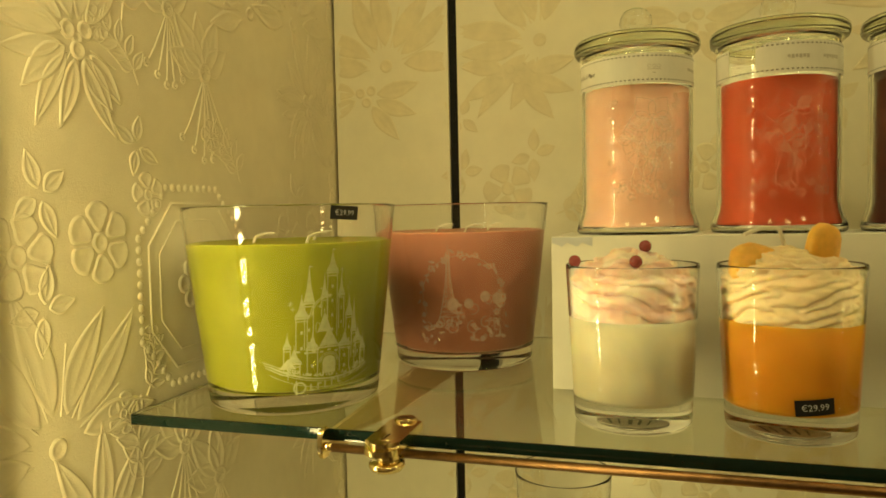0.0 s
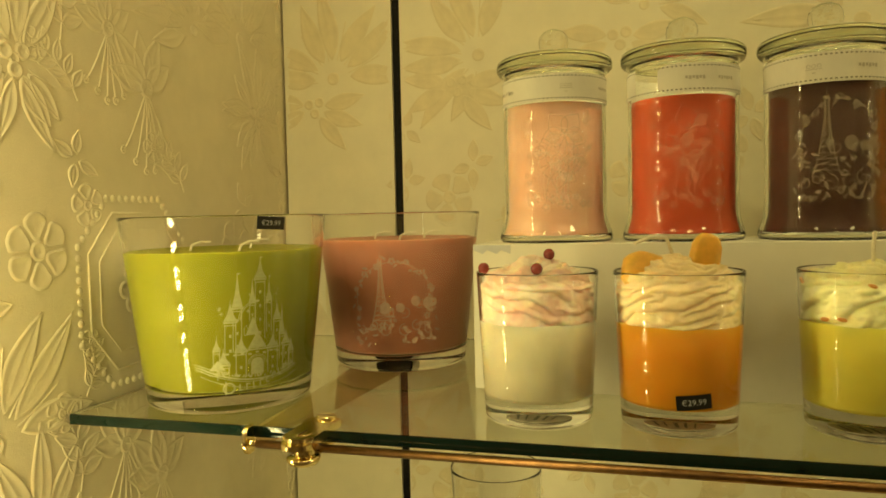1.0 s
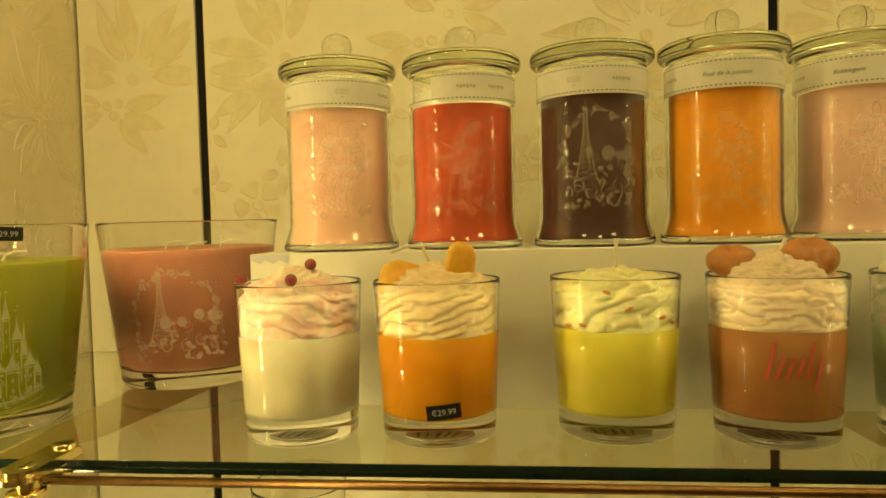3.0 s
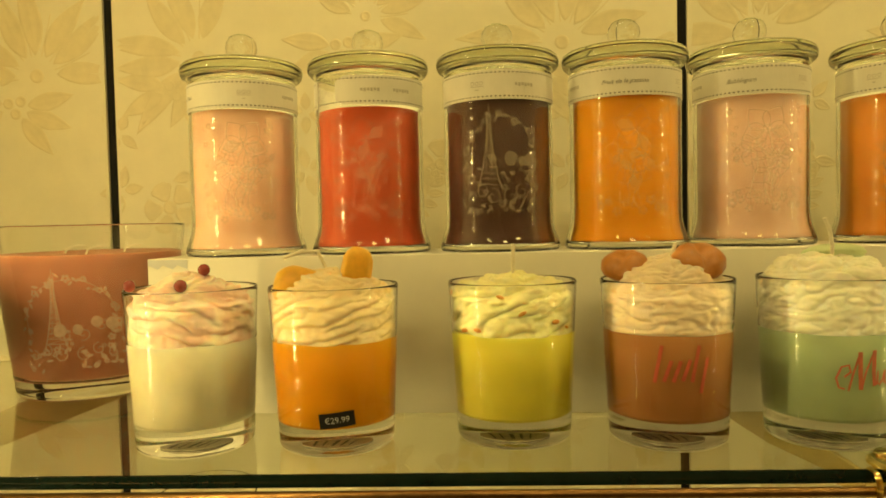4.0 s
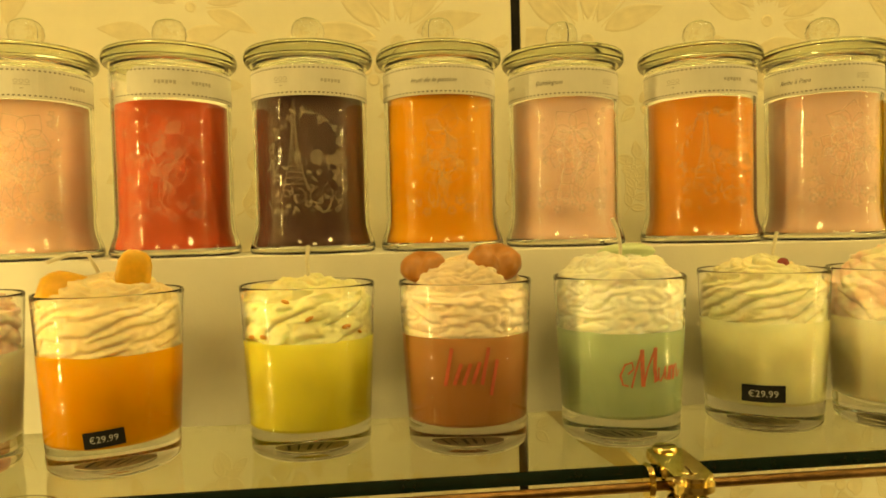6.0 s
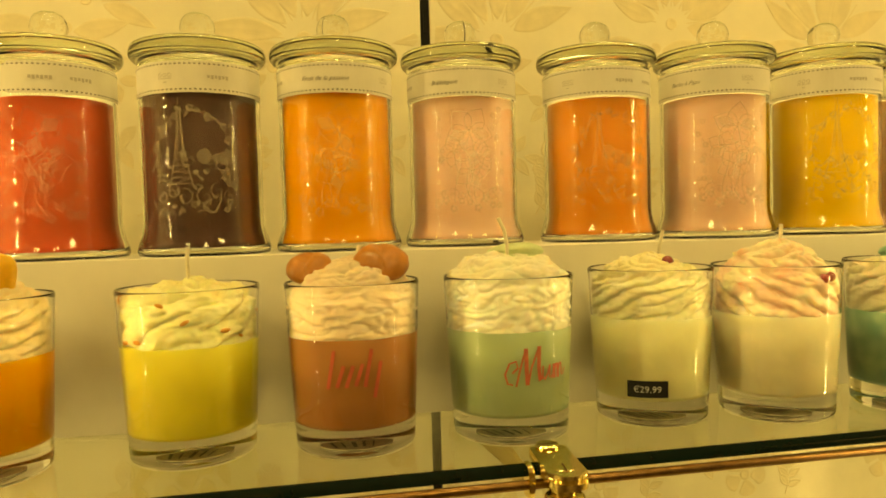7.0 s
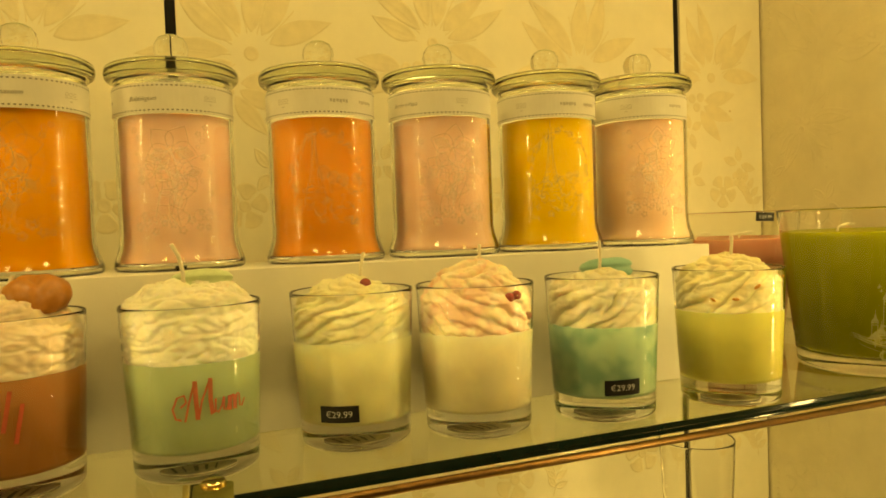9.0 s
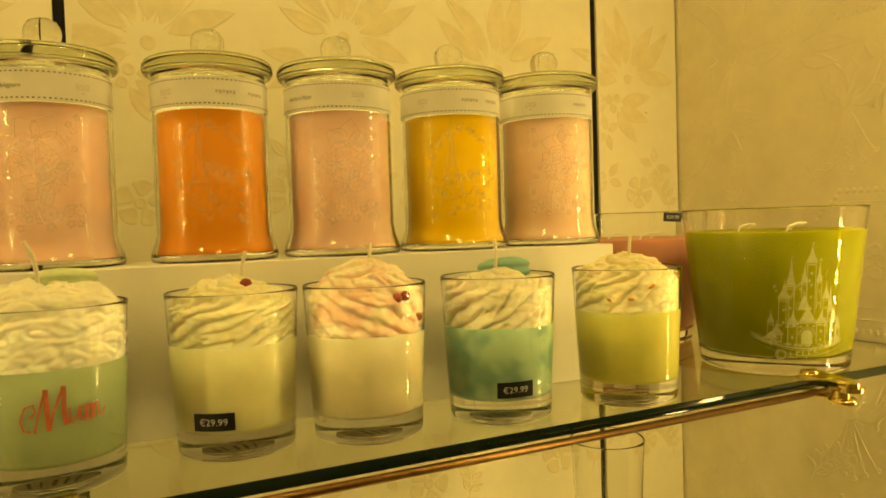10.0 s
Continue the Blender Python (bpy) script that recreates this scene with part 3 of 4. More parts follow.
def etched_wreath(rnd, w, z0, z1):
    """A lattice tower under an arch of blossoms and leaves, scrolls below, engraved."""
    h = z1 - z0
    bits = []
    ts, tz = -0.28 * w, z0 + 0.22 * h

    def half(t):
        return 0.0012 + 0.0085 * (1 - t) ** 2.2
    tall = 0.74 * h
    for sgn in (-1, 1):
        bits.append(stroke([(ts + sgn * half(i / 14), tz + tall * i / 14) for i in range(15)], 0.0011))
        bits.append(stroke([(ts + sgn * half(i / 14) * 0.5, tz + tall * i / 14) for i in range(3, 13)], 0.0006))
    for i in range(1, 13):
        t = i / 14
        bits.append(rect(ts - half(t), tz + tall * t, ts + half(t), tz + tall * t + 0.0007, 2))
        bits.append(stroke([(ts - half(t), tz + tall * t), (ts + half(t + 0.07), tz + tall * (t + 0.07))], 0.0005))
    bits.append(stroke([(ts, tz + tall), (ts, tz + tall * 1.1)], 0.0007))
    # arch of leaves on both sides
    for i in range(40):
        a = math.pi * (-0.15 + 1.3 * i / 39)
        s, z = w * 0.84 * math.cos(a), z0 + 0.50 * h + 0.42 * h * math.sin(a)
        s, z = s + rnd.uniform(-0.0025, 0.0025), z + rnd.uniform(-0.0025, 0.0025)
        if i % 4 == 0:
            bits.append(blossom(s, z, rnd.uniform(0.0028, 0.0040), 5, rnd.uniform(0, 1)))
        else:
            bits.append(blade(s, z, a + math.pi / 2 + rnd.choice((-0.8, 0.8)), rnd.uniform(0.004, 0.007), 0.0024))
    bits.append(stroke([(w * 0.84 * math.cos(a), z0 + 0.50 * h + 0.42 * h * math.sin(a)) for a in [math.pi * (-0.15 + 1.3 * i / 30) for i in range(31)]], 0.0006))
    for sgn in (-1, 1):
        for k in range(3):
            bits.append(scroll(sgn * w * (0.22 + 0.26 * k), z0 + (0.16 + 0.05 * (k % 2)) * h, 0.0068 - 0.001 * k, 1.6, sgn, 0.0009))
    for k in range(46):
        s, z = rnd.uniform(-w * 0.92, w * 0.92), z0 + h * (0.02 + 0.40 * rnd.random() ** 1.5)
        bits.append(blossom(s, z, rnd.uniform(0.0018, 0.0034), 5, rnd.uniform(0, 1)) if k % 3 == 0 else blade(s, z, rnd.uniform(0, TAU), rnd.uniform(0.004, 0.008), 0.0022))
    for k in range(4):
        s, z, r = w * (-0.15 + 0.3 * k) + rnd.uniform(-0.003, 0.003), z0 + h * rnd.uniform(0.38, 0.55), rnd.uniform(0.003, 0.0055)
        bits.append(patch([(s + r * math.cos(TAU * i / 12), z + r * 1.1 * math.sin(TAU * i / 12)) for i in range(12)]))
        bits.append(scroll(s + 0.004, z - 0.004, 0.006, rnd.uniform(0, 6), 1, 0.0008))
    return join(*bits)


def etched_bouquet(rnd, w, z0, z1):
    """Large open petals and long bending stems over a row of rosettes, engraved in fine lines."""
    h = z1 - z0
    bits = []
    for k, (u, v, size) in enumerate(((0.05, 0.74, 0.020), (-0.32, 0.55, 0.013), (0.36, 0.50, 0.014), (-0.02, 0.36, 0.015))):
        s, z, t0 = u * w + rnd.uniform(-0.002, 0.002), z0 + v * h, rnd.uniform(0, TAU)
        for i in range(5):
            a = t0 + TAU * i / 5
            c, q = math.cos(a), math.sin(a)
            edge = [(s + c * size * t - q * size * 0.42 * math.sin(math.pi * t ** 0.8) * sd, z + q * size * t + c * size * 0.42 * math.sin(math.pi * t ** 0.8) * sd) for sd, ts in ((1, [j / 9 for j in range(10)]), (-1, [1 - j / 9 for j in range(10)])) for t in ts]
            bits.append(stroke(edge, 0.0008))
            if (i + k) % 3 == 0:
                bits.append(blade(s + c * size * 0.12, z + q * size * 0.12, a, size * 0.75, size * 0.5))
        bits.append(ring2(s, z, size * 0.16, 0.0009))
        bits.append(stroke([(s + 0.3 * (0 - s) * t + 0.004 * math.sin(4 * t + k), z - (z - z0) * t * 0.9) for t in [j / 12 for j in range(13)]], 0.0008))
    for k in range(9):
        s = w * (-0.85 + 1.7 * k / 8)
        bits.append(blossom(s, z0 + h * 0.05 + 0.004 * math.sin(2.3 * k), rnd.uniform(0.003, 0.0045), 5, k))
        bits.append(scroll(s, z0 + h * 0.13, rnd.uniform(0.003, 0.006), k, 1 if k % 2 else -1))
    for k in range(26):
        sgn = -1 if k % 2 else 1
        s, z = sgn * w * rnd.uniform(0.66, 1.0), z0 + h * rnd.uniform(0.1, 0.97)
        bits.append(ring2(s, z, rnd.uniform(0.0010, 0.0022), 0.0006, 10) if k % 3 else blossom(s, z, 0.0028, 5, k))
    return join(*bits)


BODY = 0.0446
OUTER = [(0.0, 0.0035), (0.040, 0.0025), (0.0455, 0.0), (0.0485, 0.0006), (0.0498, 0.003), (0.0496, 0.006), (0.0482, 0.0105), (0.0463, 0.0160), (0.0451, 0.0215), (BODY, 0.027), (BODY, 0.030), (BODY, 0.140),
         (BODY, 0.1435), (0.0442, 0.1452), (0.0430, 0.1465), (0.0427, 0.1475), (0.0442, 0.149)]
INNER = [(0.0430, 0.149), (0.0406, 0.1475), (0.0406, 0.1465), (0.0418, 0.1445), (BODY - 0.0024, 0.142), (BODY - 0.0024, 0.139), (BODY - 0.0024, 0.030), (BODY - 0.0024, 0.027), (0.0438, 0.0155), (0.0456, 0.0100), (0.0468, 0.0066), (0.0456, 0.0046), (0.0, 0.0043)]
LID = [(0.0, 0.1485), (0.030, 0.1482), (0.0405, 0.1488), (0.0412, 0.1500), (0.0455, 0.1490), (0.0482, 0.1494), (0.0498, 0.1510), (0.0505, 0.1535), (0.0505, 0.1562), (0.0498, 0.1588), (0.0480, 0.1606), (0.0450, 0.1616),
       (0.0400, 0.1626), (0.0200, 0.1640), (0.0085, 0.1646), (0.0, 0.1646)]
KNOB = [(0.0, 0.1649), (0.0082, 0.1649), (0.0078, 0.1660), (0.0092, 0.1680), (0.0120, 0.1718), (0.0132, 0.1766), (0.0124, 0.1816), (0.0098, 0.1858), (0.0052, 0.1884), (0.0, 0.1892)]
UP = 0.988
OUTER, INNER, LID, KNOB = [[(r, z * UP) for r, z in prof] for prof in (OUTER, INNER, LID, KNOB)]
LABEL_LOW, LABEL_HIGH = 0.1180, 0.1405


def at_body(z):
    return BODY


def candle_jar(x, y, turn, colour, words, look_of, top, label, etch_colour, seed, torn=False):
    rnd = random.Random(seed)
    ob = thing("candle_jar", x, y, RISER, turn, label, "candle jar", "candle jars on the plinth")
    body = clear(sharp(part("jar", lathe(OUTER + INNER, 72), JARGLASS, ob), 40))
    lid = clear(sharp(part("lid", lathe(LID, 64), LIDGLASS, ob, "flat greenish glass lid with a rounded rim"), 40))
    clear(sharp(part("knob", lathe(KNOB, 40), JARGLASS, lid, "round clear glass knob"), 40))
    w = wax("wax_of_" + look_of, [0.80 * c for c in colour])
    fill = [(0.0, 0.0050), (0.0448, 0.0052), (0.0458, 0.0068), (0.0446, 0.0103), (0.0428, 0.0155), (0.0419, 0.0205), (BODY - 0.0031, 0.0275), (BODY - 0.0031, top - 0.001), (BODY - 0.0055, top), (0.02, top - 0.0008), (0.0, top - 0.0012)]
    part("wax", lathe(fill, 64), w, ob, "", True)
    part("wick", tube([(0, 0, top - 0.002), (0.0004, 0.0003, top + 0.006), (0.002, 0.001, top + 0.012)], 0.0011, 6), WICK, ob)
    # Paper band with dotted borders
    span = 1.0 if not torn else 0.93
    n = int(72 * span)
    verts, faces = [], []
    for i in range(n + 1):
        a = TAU * i / 72 + radians(-90) + (0.0 if not torn else radians(-32))
        dip = 0.004 * max(0, 1 - i / 2.0) if torn else 0.0
        for r, z in ((BODY + 0.0003, LABEL_LOW + dip), (BODY + 0.0006, LABEL_LOW + dip), (BODY + 0.0006, LABEL_HIGH - dip), (BODY + 0.0003, LABEL_HIGH - dip)):
            verts.append((r * math.cos(a), r * math.sin(a), z))
    for i in range(n):
        for k in range(4):
            j = (k + 1) % 4
            faces.append((4 * i + k, 4 * i + 4 + k, 4 * i + 4 + j, 4 * i + j))
    band = part("label", (verts, faces), LABEL, ob, "cream paper band with dotted borders")
    dots = []
    for z in (LABEL_LOW + 0.0022, LABEL_HIGH - 0.0022):
        for i in range(84):
            s = -math.pi * BODY + TAU * BODY * i / 84
            if torn and i < 9:
                continue
            dots.append(rect(s - 0.0008, z - 0.0005, s + 0.0008, z + 0.0005, 1))
    part("dotted_border", wrap(join(*dots), at_body, 0.0009), INK, band)["kind"] = "stuff"
    zc = (LABEL_LOW + LABEL_HIGH) / 2
    for k, (text, s) in enumerate(words):
        if text == "~":      # small crown-like emblem
            e = join(*[ring2(s + dx, zc + 0.0012, 0.0013, 0.0004, 10) for dx in (-0.0036, 0, 0.0036)], rect(s - 0.0055, zc - 0.0014, s + 0.0055, zc - 0.001, 2),
                     rect(s - 0.0012, zc - 0.0042, s + 0.0012, zc - 0.0036, 1))
            part("emblem", wrap(e, at_body, 0.0009), etch_grey, band)
        elif text == "-":    # script too small to read
            e = join(*[rect(s - 0.0075 + i * 0.0026, zc - 0.001 - 0.0006 * (i % 2), s - 0.0056 + i * 0.0026, zc + 0.0012, 1) for i in range(6)])
            part("lettering", wrap(e, at_body, 0.0009), etch_grey, band)
        else:
            part("lettering", wrap(moved(lettering(text, 0.0048, 0.4), s, zc - 0.002), at_body, 0.0009), INK, band)
    z0, z1 = 0.030, min(top, LABEL_LOW) - 0.006
    shape = etched_wreath(rnd, 0.033, z0, z1) if seed % 2 else etched_bouquet(rnd, 0.030, z0, z1)
    clear(part("engraving", wrap(shape, at_body, 0.0003), etch("frost_on_" + look_of, etch_colour, 0.42 if seed == 1 else 0.27), ob, "frosted engraving"))
    return ob


etch_grey = mat("faded_print", (0.52, 0.47, 0.39), 0.6, vary=0.1)
PINK, RED, PLUM, ORANGE, ROSE, YELLOW = (0.68, 0.41, 0.31), (0.47, 0.074, 0.030), (0.070, 0.027, 0.021), (0.64, 0.25, 0.022), (0.66, 0.42, 0.335), (0.68, 0.415, 0.04)
TOP = 0.1180
candle_jar(-0.0202, 0.6481, 12, PINK, (("Barbe à Papa", -0.056), ("~", 0.005), ("-", 0.045)), "pale_pink", TOP, "lidded glass jar candle of pale pink wax on the white plinth", (0.90, 0.70, 0.58), 2)
candle_jar(0.0873, 0.6469, 4, RED, (("~", -0.038), ("-", 0.004), ("-", 0.030)), "red", TOP - 0.001, "lidded glass jar candle of red wax with a torn paper band", (0.86, 0.46, 0.34), 4, True)
candle_jar(0.1953, 0.6411, 0, PLUM, (("~", -0.018), ("-", 0.019)), "dark_plum", 0.123, "lidded glass jar candle of dark plum brown wax", (0.46, 0.39, 0.29), 1)
candle_jar(0.2990, 0.6393, -4, ORANGE, (("-", -0.053), ("Fruit de la passion", -0.006), ("~", 0.044)), "orange", 0.123, "lidded glass jar candle of orange wax", (0.90, 0.60, 0.28), 6)
candle_jar(0.4041, 0.6479, -6, ROSE, (("-", -0.060), ("Bubblegum", -0.0185), ("~", 0.0317)), "rose_pink", 0.1185, "lidded glass jar candle of rose pink wax", (0.88, 0.70, 0.60), 8)
candle_jar(0.5207, 0.6410, -8, (0.60, 0.215, 0.034), (("~", -0.034), ("-", 0.012), ("-", 0.038)), "deep_orange", TOP - 0.001, "lidded glass jar candle of deep orange wax", (0.88, 0.52, 0.24), 3)
candle_jar(0.6245, 0.6300, -10, (0.64, 0.40, 0.31), (("Barbe à Papa", -0.0395), ("~", 0.011)), "dusty_pink", TOP, "lidded glass jar candle of dusty pink wax", (0.86, 0.66, 0.54), 10)
candle_jar(0.7299, 0.6262, -14, YELLOW, (("~", -0.034), ("-", 0.008), ("-", 0.032)), "amber_yellow", TOP, "lidded glass jar candle of amber yellow wax", (0.88, 0.68, 0.24), 5)
candle_jar(0.8305, 0.6219, -16, (0.71, 0.47, 0.35), (("~", -0.0265), ("-", 0.021)), "salmon_pink", TOP, "lidded glass jar candle of salmon pink wax", (0.88, 0.70, 0.56), 12)


# ---- dessert candles in tumblers, in front of the plinth ----
RIM, FOOT, TALL = 0.0441, 0.0388, 0.108


def at_tumbler(z):
    return FOOT + (RIM - FOOT) * z / TALL


def tumbler_profile(rim, foot, tall, wall_t, base_t):
    def r(z):
        return foot + (rim - foot) * z / tall
    out = [(0.0, 0.0022), (foot * 0.45, 0.0020), (foot * 0.72, 0.0012), (foot - 0.0040, 0.0), (foot - 0.0018, 0.0005), (foot - 0.0006, 0.0018), (r(0.0040), 0.0040), (r(0.0060), 0.0060), (r(tall * 0.5), tall * 0.5), (r(tall - 0.003), tall - 0.003),
           (r(tall) , tall - 0.0012), (rim - 0.0003, tall - 0.0003), (rim - wall_t / 2, tall), (rim - wall_t + 0.0003, tall - 0.0003)]
    return out + [(r(tall) - wall_t, tall - 0.0014), (r(tall - 0.0035) - wall_t, tall - 0.0035), (r(tall * 0.5) - wall_t, tall * 0.5), (r(base_t + 0.009) - wall_t, base_t + 0.009), (r(base_t + 0.006) - wall_t, base_t + 0.006), (r(base_t + 0.002) - wall_t - 0.0008, base_t + 0.002), (r(base_t) - wall_t - 0.004, base_t), (0.0, base_t - 0.0006)]


def whipped(rnd, base, peak, style):
    """Piped cream pressed against the glass: overlapping folds that wind up over a low dome."""
    n, climb, deep, wild, tip, lift = style
    seg, rows = 200, 92
    crease = 0.0013 if n < 6 else 0.0006
    wide, low = at_tumbler(base) - 0.0010, base - 0.012
    edge = TALL - 0.010
    out = [(wide, low), (at_tumbler(edge) - 0.0012, edge), (0.0385 + 0.3 * lift, edge + 0.0048 + lift), (0.0345 + 0.3 * lift, edge + 0.0085 + lift), (0.0285, edge + (peak - edge) * 0.62 + lift * 0.8), (0.0200, edge + (peak - edge) * 0.80 + lift * 0.4), (0.0105, edge + (peak - edge) * 0.95), (0.0006, peak)]
    lens = [0.0]
    for (r0, z0), (r1, z1) in zip(out, out[1:]):
        lens.append(lens[-1] + math.hypot(r1 - r0, z1 - z0))
    total, off = lens[-1], rnd.uniform(0, 40)
    turn, tip_n = rnd.uniform(0, TAU), rnd.choice((5, 6))
    way = rnd.choice((-1, 1))

    def at(d):
        for k in range(len(out) - 1):
            if d <= lens[k + 1] + 1e-9:
                f = (d - lens[k]) / (lens[k + 1] - lens[k])
                (r0, z0), (r1, z1) = out[k], out[k + 1]
                return r0 + (r1 - r0) * f, z0 + (z1 - z0) * f
        return out[-1]

    def fold(phase):
        f = (phase / TAU) % 1.0
        return (1 - (1 - f) ** 7) * (1 - f) ** 0.45

    verts, faces = [], []
    for j in range(rows + 1):
        d = total * j / rows
        r, z = at(d)
        ra, za = at(max(0.0, d - 0.004))
        rb, zb = at(min(total, d + 0.004))
        length = math.hypot(rb - ra, zb - za) or 1
        nr, nz = (zb - za) / length, -(rb - ra) / length
        for i in range(seg):
            a = TAU * i / seg
            c, q = math.cos(a), math.sin(a)
            p = Vector((r * c, r * q, z))
            warp = wild * noise.noise(p * 30 + Vector((off, 0, 0))) + 0.20 * wild * noise.noise(p * 105 + Vector((0, off, 0)))
            patch_of = min(1.0, max(0.0, 0.5 + 2.6 * noise.noise(p * 62 + Vector((off, off, 0)))))
            body = fold(n * way * a + climb * d + 4.6 * warp + turn) * patch_of
            body += fold(int(n * 0.6 + 1) * way * a + climb * 1.3 * d + 4.2 * warp + 2.0) * (1 - patch_of)
            crown = fold(tip_n * -way * a + tip * d + 3.2 * warp)
            mix = min(1.0, max(0.0, (d / total - 0.58 + 0.10 * noise.noise(p * 60)) / 0.10))
            height = body * (1 - mix) + crown * mix
            gain = deep * (0.95 + 0.7 * noise.noise(p * 50 + Vector((0, 0, off)))) * min(1.0, 0.25 + r / 0.03)
            vein = abs(noise.noise(Vector((p.x * 52, p.y * 52, p.z * 150 + off))))
            push = -gain * (1 - height) - crease * max(0.0, 1 - vein * 9) + 0.0007 * noise.noise(p * 260) + 0.0004 * noise.noise(p * 620) + (0.0034 * noise.noise(p * 80 + Vector((off, 0, off))) if d > 0.034 else 0)
            rr, zz = r + nr * push, z + nz * push
            if zz < TALL + 0.001:
                rr = min(rr, at_tumbler(max(zz, 0)) - 0.0009)
            verts.append((rr * c, rr * q, zz))
    for j in range(rows):
        for i in range(seg):
            k = (i + 1) % seg
            faces.append((j * seg + i, j * seg + k, (j + 1) * seg + k, (j + 1) * seg + i))
    faces.append(tuple(range(rows * seg, (rows + 1) * seg)))
    return verts, faces


def price_tag(parent, radius_at, s, z, tilt=0.0, w=0.0225, h=0.0098, turn=0.0):
    c, q = math.cos(radians(tilt)), math.sin(radians(tilt))

    def lean(flat):
        return [(s + c * v[0] - q * v[1], z + q * v[0] + c * v[1], 0) for v in flat[0]], flat[1]
    tag = part("price_tag", wrap(lean(rect(-w / 2, -h / 2, w / 2, h / 2, 6)), radius_at, 0.0004, turn), TAGBLACK, parent, "small black price tag")
    part("lettering", wrap(lean(moved(lettering("€29.99", h * 0.56), 0, -h * 0.19)), radius_at, 0.0006, turn), TAGWHITE, tag, "white printed price")


def bean(x, y, z, r, turn, tilt):
    """A plump folded shape with a crease, like a candied bean."""
    verts, faces = ball(0, 0, 0, r, 24, 0.62)
    m = pose(x, y, z, tilt, 0, turn)
    out = []
    for v in verts:
        p = Vector(v)
        p.y *= 0.8
        p.z -= 0.30 * r * math.exp(-(p.x / (r * 0.22)) ** 2) * (1 if p.z > 0 else 0) * (1 if p.y < 0.4 * r else 0.3)
        p *= 1 + 0.05 * noise.noise(p * 120)
        out.append(m @ p)
    return out, faces


def shell(x, y, z, r, turn, tilt):
    """A small macaroon: two domes with a ruffled foot between."""
    prof = [(0.0, -0.42), (0.6, -0.40), (0.92, -0.27), (1.0, -0.16), (1.0, -0.10), (0.93, -0.04), (0.93, 0.04), (1.0, 0.10), (1.0, 0.16), (0.92, 0.28), (0.6, 0.41), (0.0, 0.44)]
    verts, faces = lathe([(a * r, b * r) for a, b in prof], 28)
    m = pose(x, y, z, tilt, 0, turn)
    return [m @ (Vector(v) * (1 + 0.03 * noise.noise(Vector(v) * 200))) for v in verts], faces


def slab(x, y, z, rx, ry, rz, turn, tilt, lean):
    """A soft-edged fruit piece, thicker at its rim, with a shallow dent."""
    verts, faces = ball(0, 0, 0, 1.0, 24)
    m = pose(x, y, z, tilt, lean, turn)
    out = []
    for v in verts:
        p = Vector([math.copysign(abs(c) ** 0.7, c) for c in v])
        p.y *= 1 - 0.12 * math.exp(-(p.x ** 2 + p.z ** 2) * 3)
        p *= 1 + 0.06 * noise.noise(Vector(v) * 2.5)
        out.append(m @ Vector((p.x * rx, p.y * ry, p.z * rz)))
    return out, faces


def dessert_candle(x, y, turn, colour, cream, look_of, top, peak, label, seed, wick=None, style=(12, 760, 0.0040, 0.9, 700, 0.0)):
    rnd = random.Random(seed)
    ob = thing("dessert_candle", x, y, SHELF, turn, label, "candle", "dessert candles on the shelf")
    clear(sharp(part("tumbler", lathe(tumbler_profile(RIM, FOOT, TALL, 0.0011, 0.019), 72), CLEAR, ob), 40))

    def r(z):
        return at_tumbler(z) - 0.0008
    fill = [(0.0, 0.0180), (r(0.019) - 0.0035, 0.0185), (r(0.022), 0.0215), (r(0.05), 0.05), (r(top), top), (r(top) - 0.004, top + 0.0006), (0.0, top)]
    part("wax", lathe(fill, 64), wax("wax_of_" + look_of, [0.88 * c for c in colour]), ob, "", True)
    part("whipped_topping", whipped(rnd, top + 0.008, peak, style), whipped_wax("cream_of_" + look_of, [0.90 * c for c in cream]), ob, "piped cream-like wax swirl", True)
    if wick:
        part("wick", tube(wick, 0.0013, 8), WICK, ob)
    base = part("base_sticker", lathe([(0.0, 0.0024), (0.016, 0.0024), (0.016, 0.0030), (0.0, 0.0030)], 28), STICKER, ob, "round worn sticker under the base")
    bars = join(*[([(-0.013 + i * 0.0022, -0.009, 0.0033), (-0.0121 + i * 0.0022 + 0.0005 * (i % 3), -0.009, 0.0033), (-0.0121 + i * 0.0022 + 0.0005 * (i % 3), 0.009, 0.0033), (-0.013 + i * 0.0022, 0.009, 0.0033)],
                   [(0, 1, 2, 3)]) for i in range(1, 11, 2)])
    part("barcode", bars, BARCODE, base)
    return ob


def marble(ob, part_name, dark, pale, scale):
    """Streaks of two wax colours in one part of a candle."""
    for o in ob.children:
        if o.name.split(".")[0] == part_name:
            nodes = o.data.materials[0].node_tree.nodes
            ramp = nodes["Color Ramp"].color_ramp
            ramp.elements[0].position, ramp.elements[1].position = 0.42, 0.58
            ramp.elements[0].color, ramp.elements[1].color = (*dark, 1), (*pale, 1)
            nodes["Noise Texture"].inputs["Scale"].default_value = scale
            nodes["Noise Texture"].inputs["Detail"].default_value = 2.0


def pearls(ob, spots, r=0.0042):
    for x, y, z in spots:
        part("pearl", ball(x, y, z, r), PEARL, ob, "dark red sugar pearl", True)


